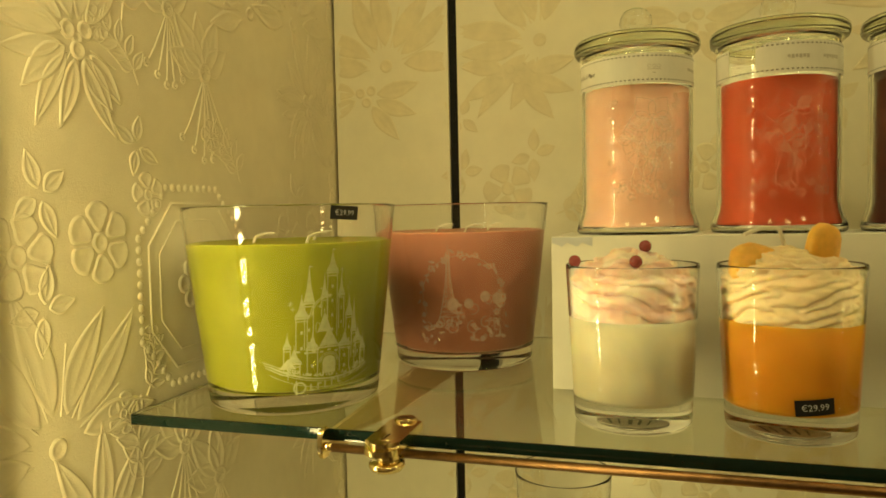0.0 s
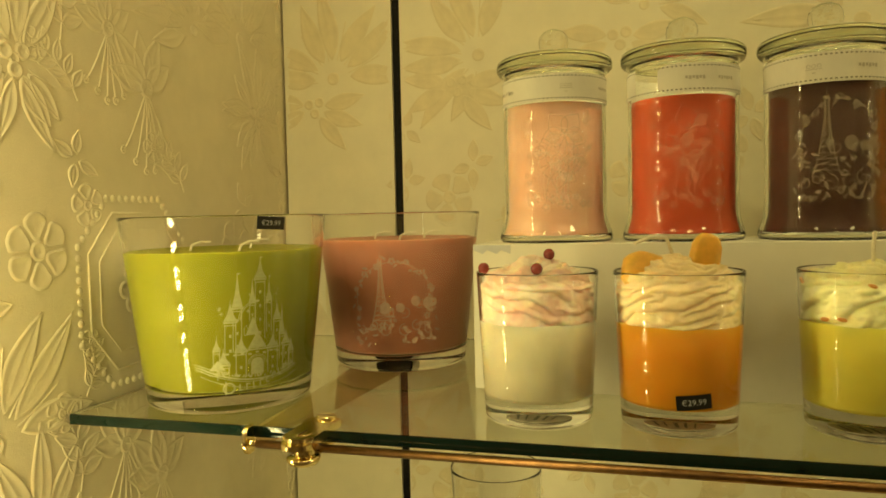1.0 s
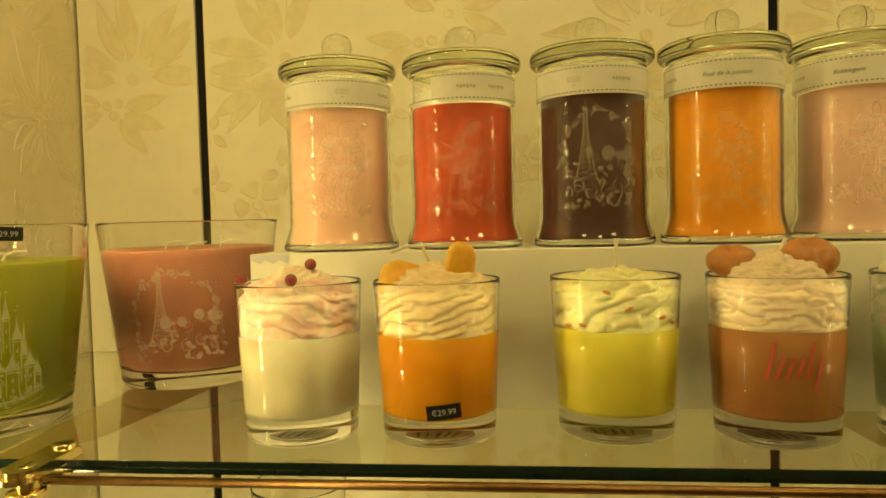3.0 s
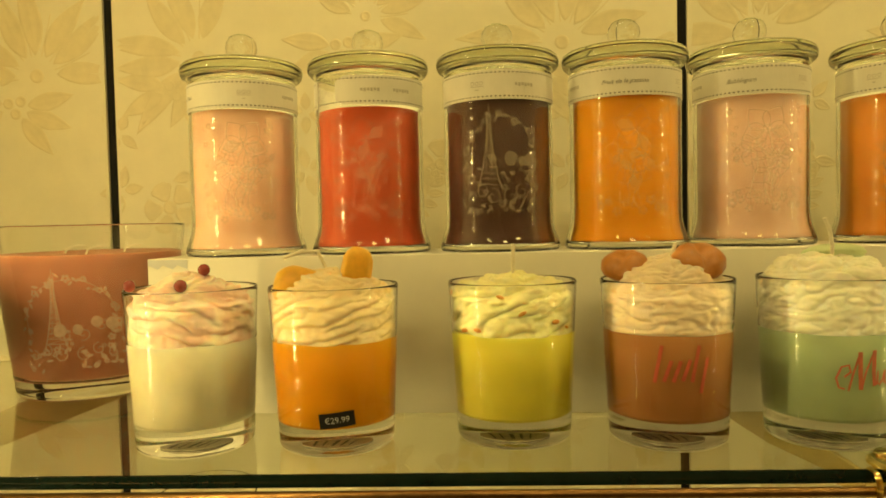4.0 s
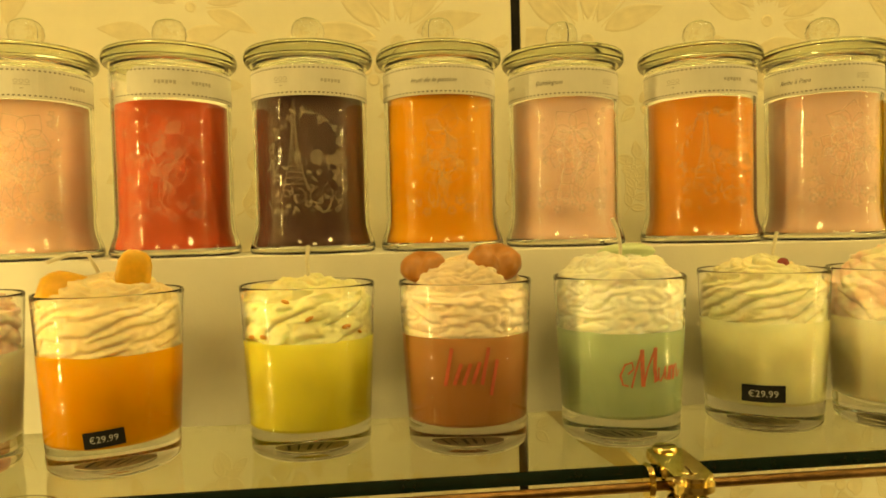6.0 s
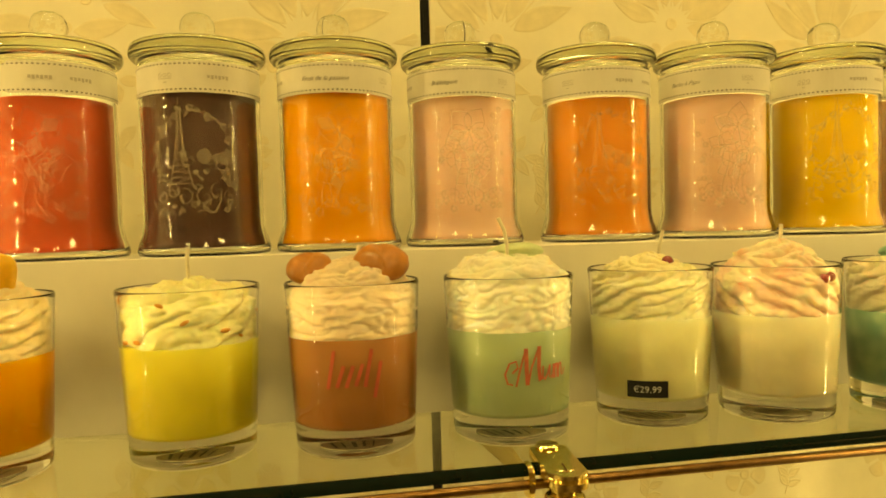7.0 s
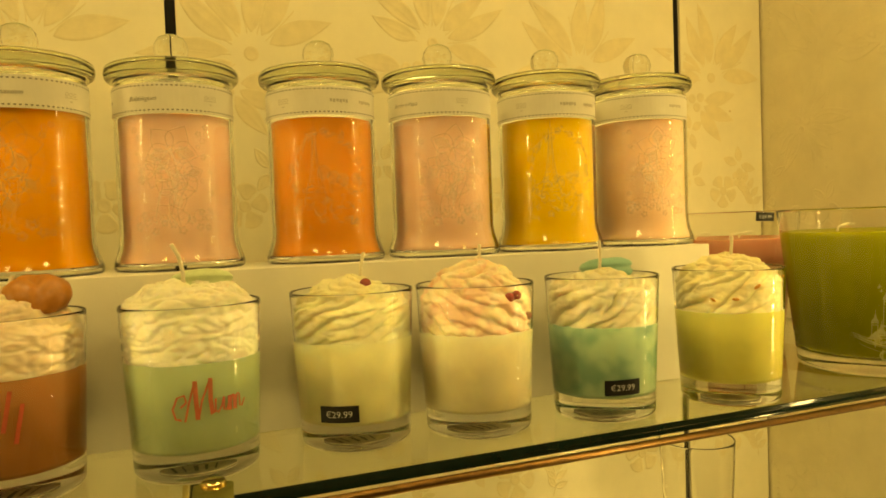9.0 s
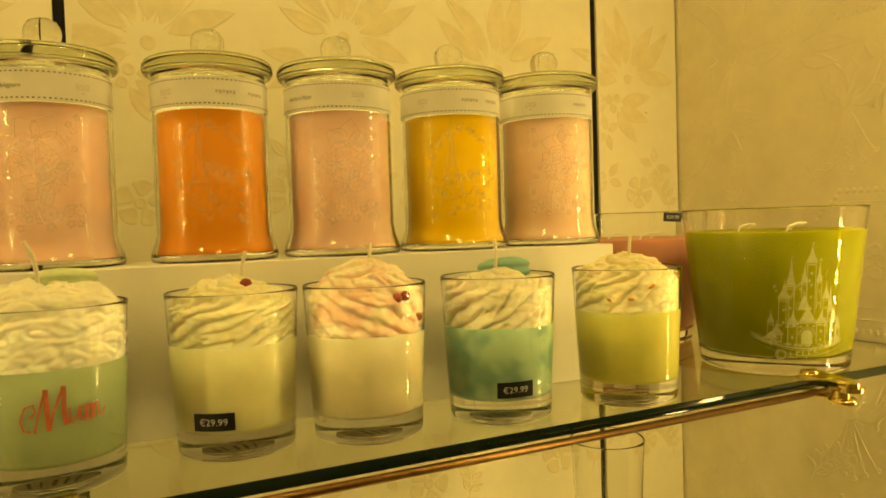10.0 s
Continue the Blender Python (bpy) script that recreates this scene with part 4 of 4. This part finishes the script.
def crumbs(ob, rnd, colour_mat, n, z0, z1):
    """Flakes pressed between the topping and the glass."""
    for i in range(n):
        a, z = -math.pi * (i + rnd.uniform(0.1, 0.9)) / n, rnd.uniform(z0, z1)
        rr = at_tumbler(z) - 0.0016
        verts, faces = ball(0, 0, 0, rnd.uniform(0.0018, 0.0030), 8, 0.5)
        m = pose(rr * math.cos(a), rr * math.sin(a), z, 0, rnd.uniform(-40, 40), math.degrees(a) + 90)
        part("crumb", ([m @ Vector((v[0] * 1.15, v[1] * 0.4, v[2])) for v in verts], faces), colour_mat, ob)


def script(ob, strokes, s, z, size, width, turn=0.0):
    for st in strokes:
        flat = stroke([(s + x * size, z + y * size) for x, y in st], width)
        part("script_stroke", wrap(flat, at_tumbler, 0.0004, turn), REDINK, ob, "red stroke on the glass")


IVORY, CREAM = (0.80, 0.72, 0.50), (0.84, 0.77, 0.60)
CRUMB = mat("orange_crumb", (0.56, 0.24, 0.05), 0.6, vary=0.2, scale=300)
FRUIT = mat("orange_fruit_wax", (0.86, 0.47, 0.075), 0.35, vary=0.15, scale=120, sub=0.3)
COCOA = mat("brown_glossy_wax", (0.50, 0.20, 0.055), 0.3, vary=0.2, scale=100, coat=0.2)
TEAL = mat("teal_wax_shell", (0.24, 0.47, 0.38), 0.45, vary=0.1, scale=150)
MINT = mat("pale_mint_wax_shell", (0.56, 0.66, 0.40), 0.45, vary=0.1, scale=150)

c1 = dessert_candle(-0.0215, 0.5260, 0, (0.80, 0.74, 0.54), (0.84, 0.62, 0.50), "ivory_and_pink", 0.0725, 0.118, "ivory tumbler candle with pink piped topping and dark red pearls", 11, None, (8, 520, 0.0048, 1.1, 600, 0.0))
marble(c1, "whipped_topping", (0.80, 0.55, 0.46), (0.86, 0.74, 0.60), 45)
pearls(c1, ((-0.0365, -0.014, 0.1105), (0.0035, -0.0270, 0.1110), (0.009, 0.0, 0.1195)))
c2 = dessert_candle(0.0763, 0.5270, 0, (0.76, 0.34, 0.025), (0.85, 0.68, 0.42), "orange_cream", 0.0725, 0.119, "orange tumbler candle with cream topping and orange fruit pieces", 12,
                    [(-0.004, -0.006, 0.120), (-0.008, -0.010, 0.1310), (-0.018, -0.014, 0.1315), (-0.029, -0.018, 0.1275)], (9, 720, 0.0040, 1.1, 700, 0.002))
part("fruit_piece", slab(-0.020, -0.010, 0.1065, 0.0185, 0.0085, 0.0140, 20, -18, 15), FRUIT, c2, "orange fruit segment", True)
part("fruit_piece", slab(0.017, -0.008, 0.117, 0.0105, 0.0050, 0.0165, 20, 0, 12), FRUIT, c2, "orange fruit segment", True)
price_tag(c2, at_tumbler, 0.0075, 0.0255, 5)
c3 = dessert_candle(0.1981, 0.5375, 0, (0.74, 0.645, 0.11), (0.84, 0.80, 0.45), "lemon_yellow", 0.0735, 0.1135, "lemon yellow tumbler candle with pale piped topping and orange crumbs", 13,
                    [(0.001, -0.004, 0.112), (0.0005, -0.005, 0.124), (0.0015, -0.005, 0.133)], (7, 430, 0.0044, 1.0, 560, 0.001))
crumbs(c3, random.Random(3), CRUMB, 8, 0.0765, 0.104)
c4 = dessert_candle(0.3017, 0.5305, 0, (0.44, 0.20, 0.075), (0.80, 0.65, 0.48), "caramel", 0.0745, 0.124, "caramel brown tumbler candle with cream topping and two brown beans", 14,
                    [(0.002, 0, 0.115), (0.003, -0.002, 0.124), (0.006, -0.002, 0.131)], (5, 760, 0.0018, 1.7, 760, 0.001))
part("bean", bean(0.019, -0.008, 0.1190, 0.0190, 15, 35), COCOA, c4, "glossy brown bean", True)
part("bean", bean(-0.027, 0.004, 0.1165, 0.0165, -30, 30), COCOA, c4, "glossy brown bean", True)
script(c4, [[(-1.0 + 0.36 * i, low), (-0.72 + 0.36 * i, high)] for i, (low, high) in enumerate(((-0.55, 0.95), (-0.5, 0.35), (-0.5, 0.35), (-0.45, 0.4), (-0.5, 0.95), (-0.95, 0.45)))], -0.003, 0.054, 0.0158, 0.0023)
c5 = dessert_candle(0.4070, 0.5282, 0, (0.44, 0.52, 0.32), (0.87, 0.84, 0.68), "mint_green", 0.0735, 0.124, "mint green tumbler candle with white topping and red handwriting", 15,
                    [(-0.004, -0.014, 0.118), (-0.004, -0.015, 0.128), (-0.006, -0.016, 0.138), (-0.010, -0.017, 0.146)], (4, 560, 0.0013, 2.0, 560, 0.0055))
part("macaroon", shell(0.008, 0.008, 0.1190, 0.020, 0, -10), MINT, c5, "pale mint macaroon shell", True)
script(c5, [[(-0.92, -0.55), (-1.12, -0.5), (-1.22, -0.15), (-1.05, 0.28), (-0.8, 0.36), (-0.74, 0.1), (-0.95, -0.1)], [(-0.8, -0.62), (-0.66, 0.0), (-0.42, 0.85)], [(-0.34, -0.55), (-0.2, 0.1), (0.12, 0.9)],
            [(0.28, 0.12), (0.27, -0.3), (0.36, -0.42), (0.5, -0.2), (0.6, 0.14)], [(0.6, 0.1), (0.58, -0.34), (0.68, -0.38), (0.8, -0.1)], [(0.84, -0.1), (0.94, 0.14), (1.02, 0.12)], [(1.06, -0.12), (1.16, 0.15), (1.24, 0.12)],
            [(1.24, 0.1), (1.26, -0.34), (1.36, -0.36), (1.5, -0.1)]], 0.006, 0.050, 0.0165, 0.0013)
script(c5, [[(-0.42, 0.85), (-0.40, 0.1), (-0.36, -0.58)], [(0.12, 0.9), (0.10, 0.1), (0.16, -0.44), (0.28, -0.3)], [(0.82, 0.14), (0.82, -0.42)], [(1.03, 0.12), (1.04, -0.42)]], 0.006, 0.050, 0.0165, 0.0027)
c6 = dessert_candle(0.5162, 0.5387, 0, (0.80, 0.76, 0.46), (0.86, 0.81, 0.54), "pale_vanilla", 0.074, 0.1175, "pale vanilla tumbler candle with cream topping and one red pearl", 16,
                    [(0.006, -0.002, 0.110), (0.007, -0.003, 0.124), (0.0095, -0.003, 0.134)], (14, 640, 0.0046, 0.8, 640, 0.0))
pearls(c6, ((0.007, -0.014, 0.1120),))
price_tag(c6, at_tumbler, -0.021, 0.0275, 1, 0.027, 0.0115)
c7 = dessert_candle(0.6060, 0.5230, 0, (0.82, 0.75, 0.52), (0.86, 0.70, 0.50), "ivory_and_rose", 0.0735, 0.1255, "ivory tumbler candle with rose streaked topping and red pearls", 17,
                    [(0.004, 0.0, 0.116), (0.005, -0.001, 0.136)], (15, 430, 0.0052, 0.8, 560, 0.001))
marble(c7, "whipped_topping", (0.80, 0.56, 0.43), (0.86, 0.75, 0.56), 50)
pearls(c7, ((0.010, -0.0375, 0.099), (0.0165, -0.0350, 0.1000), (0.0285, -0.0265, 0.0840)), 0.0036)
c8 = dessert_candle(0.7099, 0.5130, 0, (0.27, 0.43, 0.30), (0.82, 0.76, 0.57), "teal_green", 0.0710, 0.113, "teal green tumbler candle with white topping and a teal macaroon", 18,
                    [(-0.004, -0.004, 0.108), (-0.003, -0.005, 0.125), (-0.004, -0.005, 0.135)], (19, 340, 0.0054, 0.7, 600, 0.0))
part("macaroon", shell(0.013, 0.012, 0.1105, 0.021, 0, -8), TEAL, c8, "teal macaroon shell", True)
marble(c8, "wax", (0.22, 0.37, 0.27), (0.40, 0.54, 0.38), 34)
price_tag(c8, at_tumbler, -0.0095, 0.0275, 1, 0.027, 0.0115)
c9 = dessert_candle(0.8250, 0.5013, 0, (0.70, 0.66, 0.22), (0.86, 0.78, 0.50), "primrose_yellow", 0.074, 0.120, "primrose yellow tumbler candle with cream topping and orange crumbs", 19,
                    [(0.0, -0.004, 0.115), (0.0008, -0.005, 0.133)], (16, 460, 0.0050, 0.7, 600, 0.001))
crumbs(c9, random.Random(5), CRUMB, 5, 0.080, 0.103)


# ---- the four wide candles at the shelf's ends ----
BIG_RIM, BIG_FOOT, BIG_TALL = 0.0838, 0.0662, 0.153


def at_big(z):
    return BIG_FOOT + (BIG_RIM - BIG_FOOT) * z / BIG_TALL


def castle():
    """A storybook castle: towers with pointed roofs and flags, battlements and an arched gate on a bank."""
    bits = []

    def tower(x, low, high, half, tip, rows=2, flag=False):
        bits.append(stroke([(x - half, low), (x - half, high)], 3.2))
        bits.append(stroke([(x + half, low), (x + half, high)], 3.2))
        bits.append(rect(x - half * 1.3, high - 4, x + half * 1.3, high + 4))
        bits.append(rect(x - half * 1.15, high - 14, x + half * 1.15, high - 10))
        bits.append(patch([(x - half * 1.3, high + 5), (x + half * 1.3, high + 5), (x + half * 0.55, high + (tip - high) * 0.45), (x + 1.2, tip), (x - 1.2, tip), (x - half * 0.55, high + (tip - high) * 0.45)]))
        bits.append(stroke([(x, tip - 2), (x, tip + 14)], 2.2))
        if flag:
            bits.append(patch([(x, tip + 14), (x + 15, tip + 11), (x, tip + 6)]))
        for k in range(rows):
            z = low + (high - 22 - low) * (k + 0.35) / rows
            bits.append(rect(x - half * 0.22, z, x + half * 0.22, z + 12, 1))
    for args in ((25, 215, 455, 18, 530, 4, True), (-58, 170, 345, 15, 470, 3, True), (-83, 150, 290, 19, 365, 2), (-4, 290, 365, 10, 440, 1), (60, 240, 370, 10, 440, 2), (93, 170, 290, 13, 355, 2), (115, 120, 225, 11, 335, 2),
                 (135, 75, 185, 16, 235, 2), (160, 80, 150, 12, 200, 1), (-132, 85, 180, 11, 225, 1), (-45, 75, 170, 18, 225, 1), (75, 75, 175, 20, 225, 2), (-108, 60, 120, 20, 175, 1)):
        tower(*args)
    # steep gables over the gate house
    for x, low, half, tip in ((-2, 235, 26, 305), (15, 180, 36, 245)):
        bits.append(patch([(x - half, low), (x + half, low), (x + 2, tip), (x - 2, tip)]))
    bits.append(ring2(15, 188, 9, 3))
    bits.append(rect(-25, 172, 58, 178))
    for i in range(9):
        bits.append(rect(-100 + i * 27, 160 - 6 * (i % 2), -88 + i * 27, 168 - 6 * (i % 2), 1))
    bits.append(patch([(15 + 24 * math.cos(a), 118 + 24 * math.sin(a)) for a in [math.pi * i / 10 for i in range(11)]] + [(-9, 75), (39, 75)]))
    for r in (30, 36):
        bits.append(stroke([(15 + r * math.cos(a), 118 + r * math.sin(a)) for a in [math.pi * i / 12 for i in range(13)]], 2.4))
    # great round arch behind the gables
    for r in (74, 68):
        bits.append(stroke([(20 - r * math.cos(a), 295 + r * 1.05 * math.sin(a)) for a in [math.pi * 0.5 * i / 12 for i in range(13)]], 3))
    bits.append(stroke([(-20, 235), (-20, 262), (-26, 275), (-34, 262), (-34, 235), (-20, 235)], 2.4))
    # bank, path and walls
    for dz, wd in ((0, 6), (-9, 2.5), (-32, 2.5)):
        bits.append(stroke([(x, 54 + dz + 0.0013 * (x - 20) ** 2) for x in range(-190, 186, 15)], wd))
    for k in range(3):
        bits.append(stroke([(-215 + 4 * k, 128 - 10 * k), (-150, 104 - 12 * k), (-95, 92 - 9 * k)], 3))
    bits.append(patch([(-160, 100), (-128, 140), (-100, 100)]))
    rnd = random.Random(8)
    for k in range(40):
        x = rnd.uniform(-130, 165)
        bits.append(blade(x, 62 + 0.0013 * (x - 20) ** 2, rnd.uniform(0.6, 2.5), rnd.uniform(8, 20), 6))
    # worn emblem under the castle: a ring and plain bars along a curve
    bits.append(ring2(-88, 26, 20, 6, 18))
    bits.append(rect(-102, 0, -97, 54, 1))
    for i in range(9):
        x = -52 + i * 25
        z = 12 + 0.0022 * (x + 60) ** 2 * 0.8
        bits.append(rect(x, z, x + 5, z + 27, 1))
        bits.append(rect(x + 5, z + (22 if i % 2 else 0), x + 15, z + (27 if i % 2 else 5), 1))
    for k in range(22):
        x, z, r = rnd.uniform(-190, 150), rnd.uniform(260, 480), rnd.choice((3, 5, 8, 11))
        bits += [patch([(x - r, z), (x, z + r * 0.2), (x + r, z), (x, z - r * 0.2)]), patch([(x, z - r), (x + r * 0.2, z), (x, z + r), (x - r * 0.2, z)])]
    verts, faces = join(*bits)
    return [(x * 0.000205, 0.0165 + z * 0.000193, 0) for x, z, _ in verts], faces


def wide_candle(x, y, turn, colour, look_of, label, picture, etch_colour, tag, level=0.122):
    ob = thing("wide_candle", x, y, SHELF, turn, label, "candle", "wide candles at the shelf ends")
    clear(sharp(part("glass", lathe(tumbler_profile(BIG_RIM, BIG_FOOT, BIG_TALL, 0.0020, 0.0165), 96), CLEAR, ob), 40))

    def r(z):
        return at_big(z) - 0.0016
    fill = [(0.0, 0.0155), (r(0.017) - 0.005, 0.0160), (r(0.022), 0.0212), (r(0.07), 0.07), (r(level), level), (r(level) - 0.003, level + 0.0006), (0.05, level - 0.0008), (0.0, level - 0.0004)]
    part("wax", lathe(fill, 80), wax("wax_of_" + look_of, colour, 0.5), ob, "", True)
    for a in (0.6, 2.7, 4.8):
        px, py = 0.030 * math.cos(a), 0.030 * math.sin(a)
        part("wick", tube([(px, py, level - 0.001), (px + 0.002, py, level + 0.004), (px + 0.010, py + 0.003, level + 0.0065), (px + 0.018, py + 0.004, level + 0.006)], 0.0011, 6), WICK, ob)
    if picture:
        clear(part("engraving", wrap(picture, at_big, 0.0004), etch("frost_on_" + look_of, etch_colour), ob, "frosted engraving"))
    if tag is not None:
        price_tag(ob, at_big, tag, 0.1465, -3, 0.0225, 0.0098)
    return ob


def garden_wide():
    return etched_wreath(random.Random(21), 0.044, 0.028, 0.114)


GREEN, BLUSH = (0.235, 0.235, 0.016), (0.45, 0.20, 0.135)
wide_candle(-0.2862, 0.5407, 46, GREEN, "lime_green", "wide lime green candle with an engraved castle in a flared glass", castle(), (0.80, 0.80, 0.50), 0.014, 0.125)
wide_candle(-0.1880, 0.7060, 14, BLUSH, "blush_pink", "wide blush pink candle with engraved blossoms in a flared glass", garden_wide(), (0.84, 0.64, 0.52), None, 0.127)
wide_candle(1.0278, 0.5278, -30, GREEN, "moss_green", "wide lime green candle with an engraved castle beside the side wall", castle(), (0.80, 0.80, 0.50), None, 0.131)
wide_candle(1.0150, 0.7150, -30, BLUSH, "old_pink", "wide blush pink candle with a price tag behind the green one", None, (0.72, 0.42, 0.30), 0.03)


# ---- empty glasses on the lower shelf ----
def drinking_glass(x, y, tall, rim):
    ob = thing("drinking_glass", x, y, 1.05, 0, "tall empty clear drinking glass on the lower shelf", "glass", "glasses on the lower shelf")
    clear(sharp(part("bowl", lathe(tumbler_profile(rim, rim * 0.78, tall, 0.0014, 0.010), 64), CLEAR, ob), 40))


drinking_glass(-0.0955, 0.7319, 0.182, 0.048)
drinking_glass(0.950, 0.690, 0.192, 0.042)
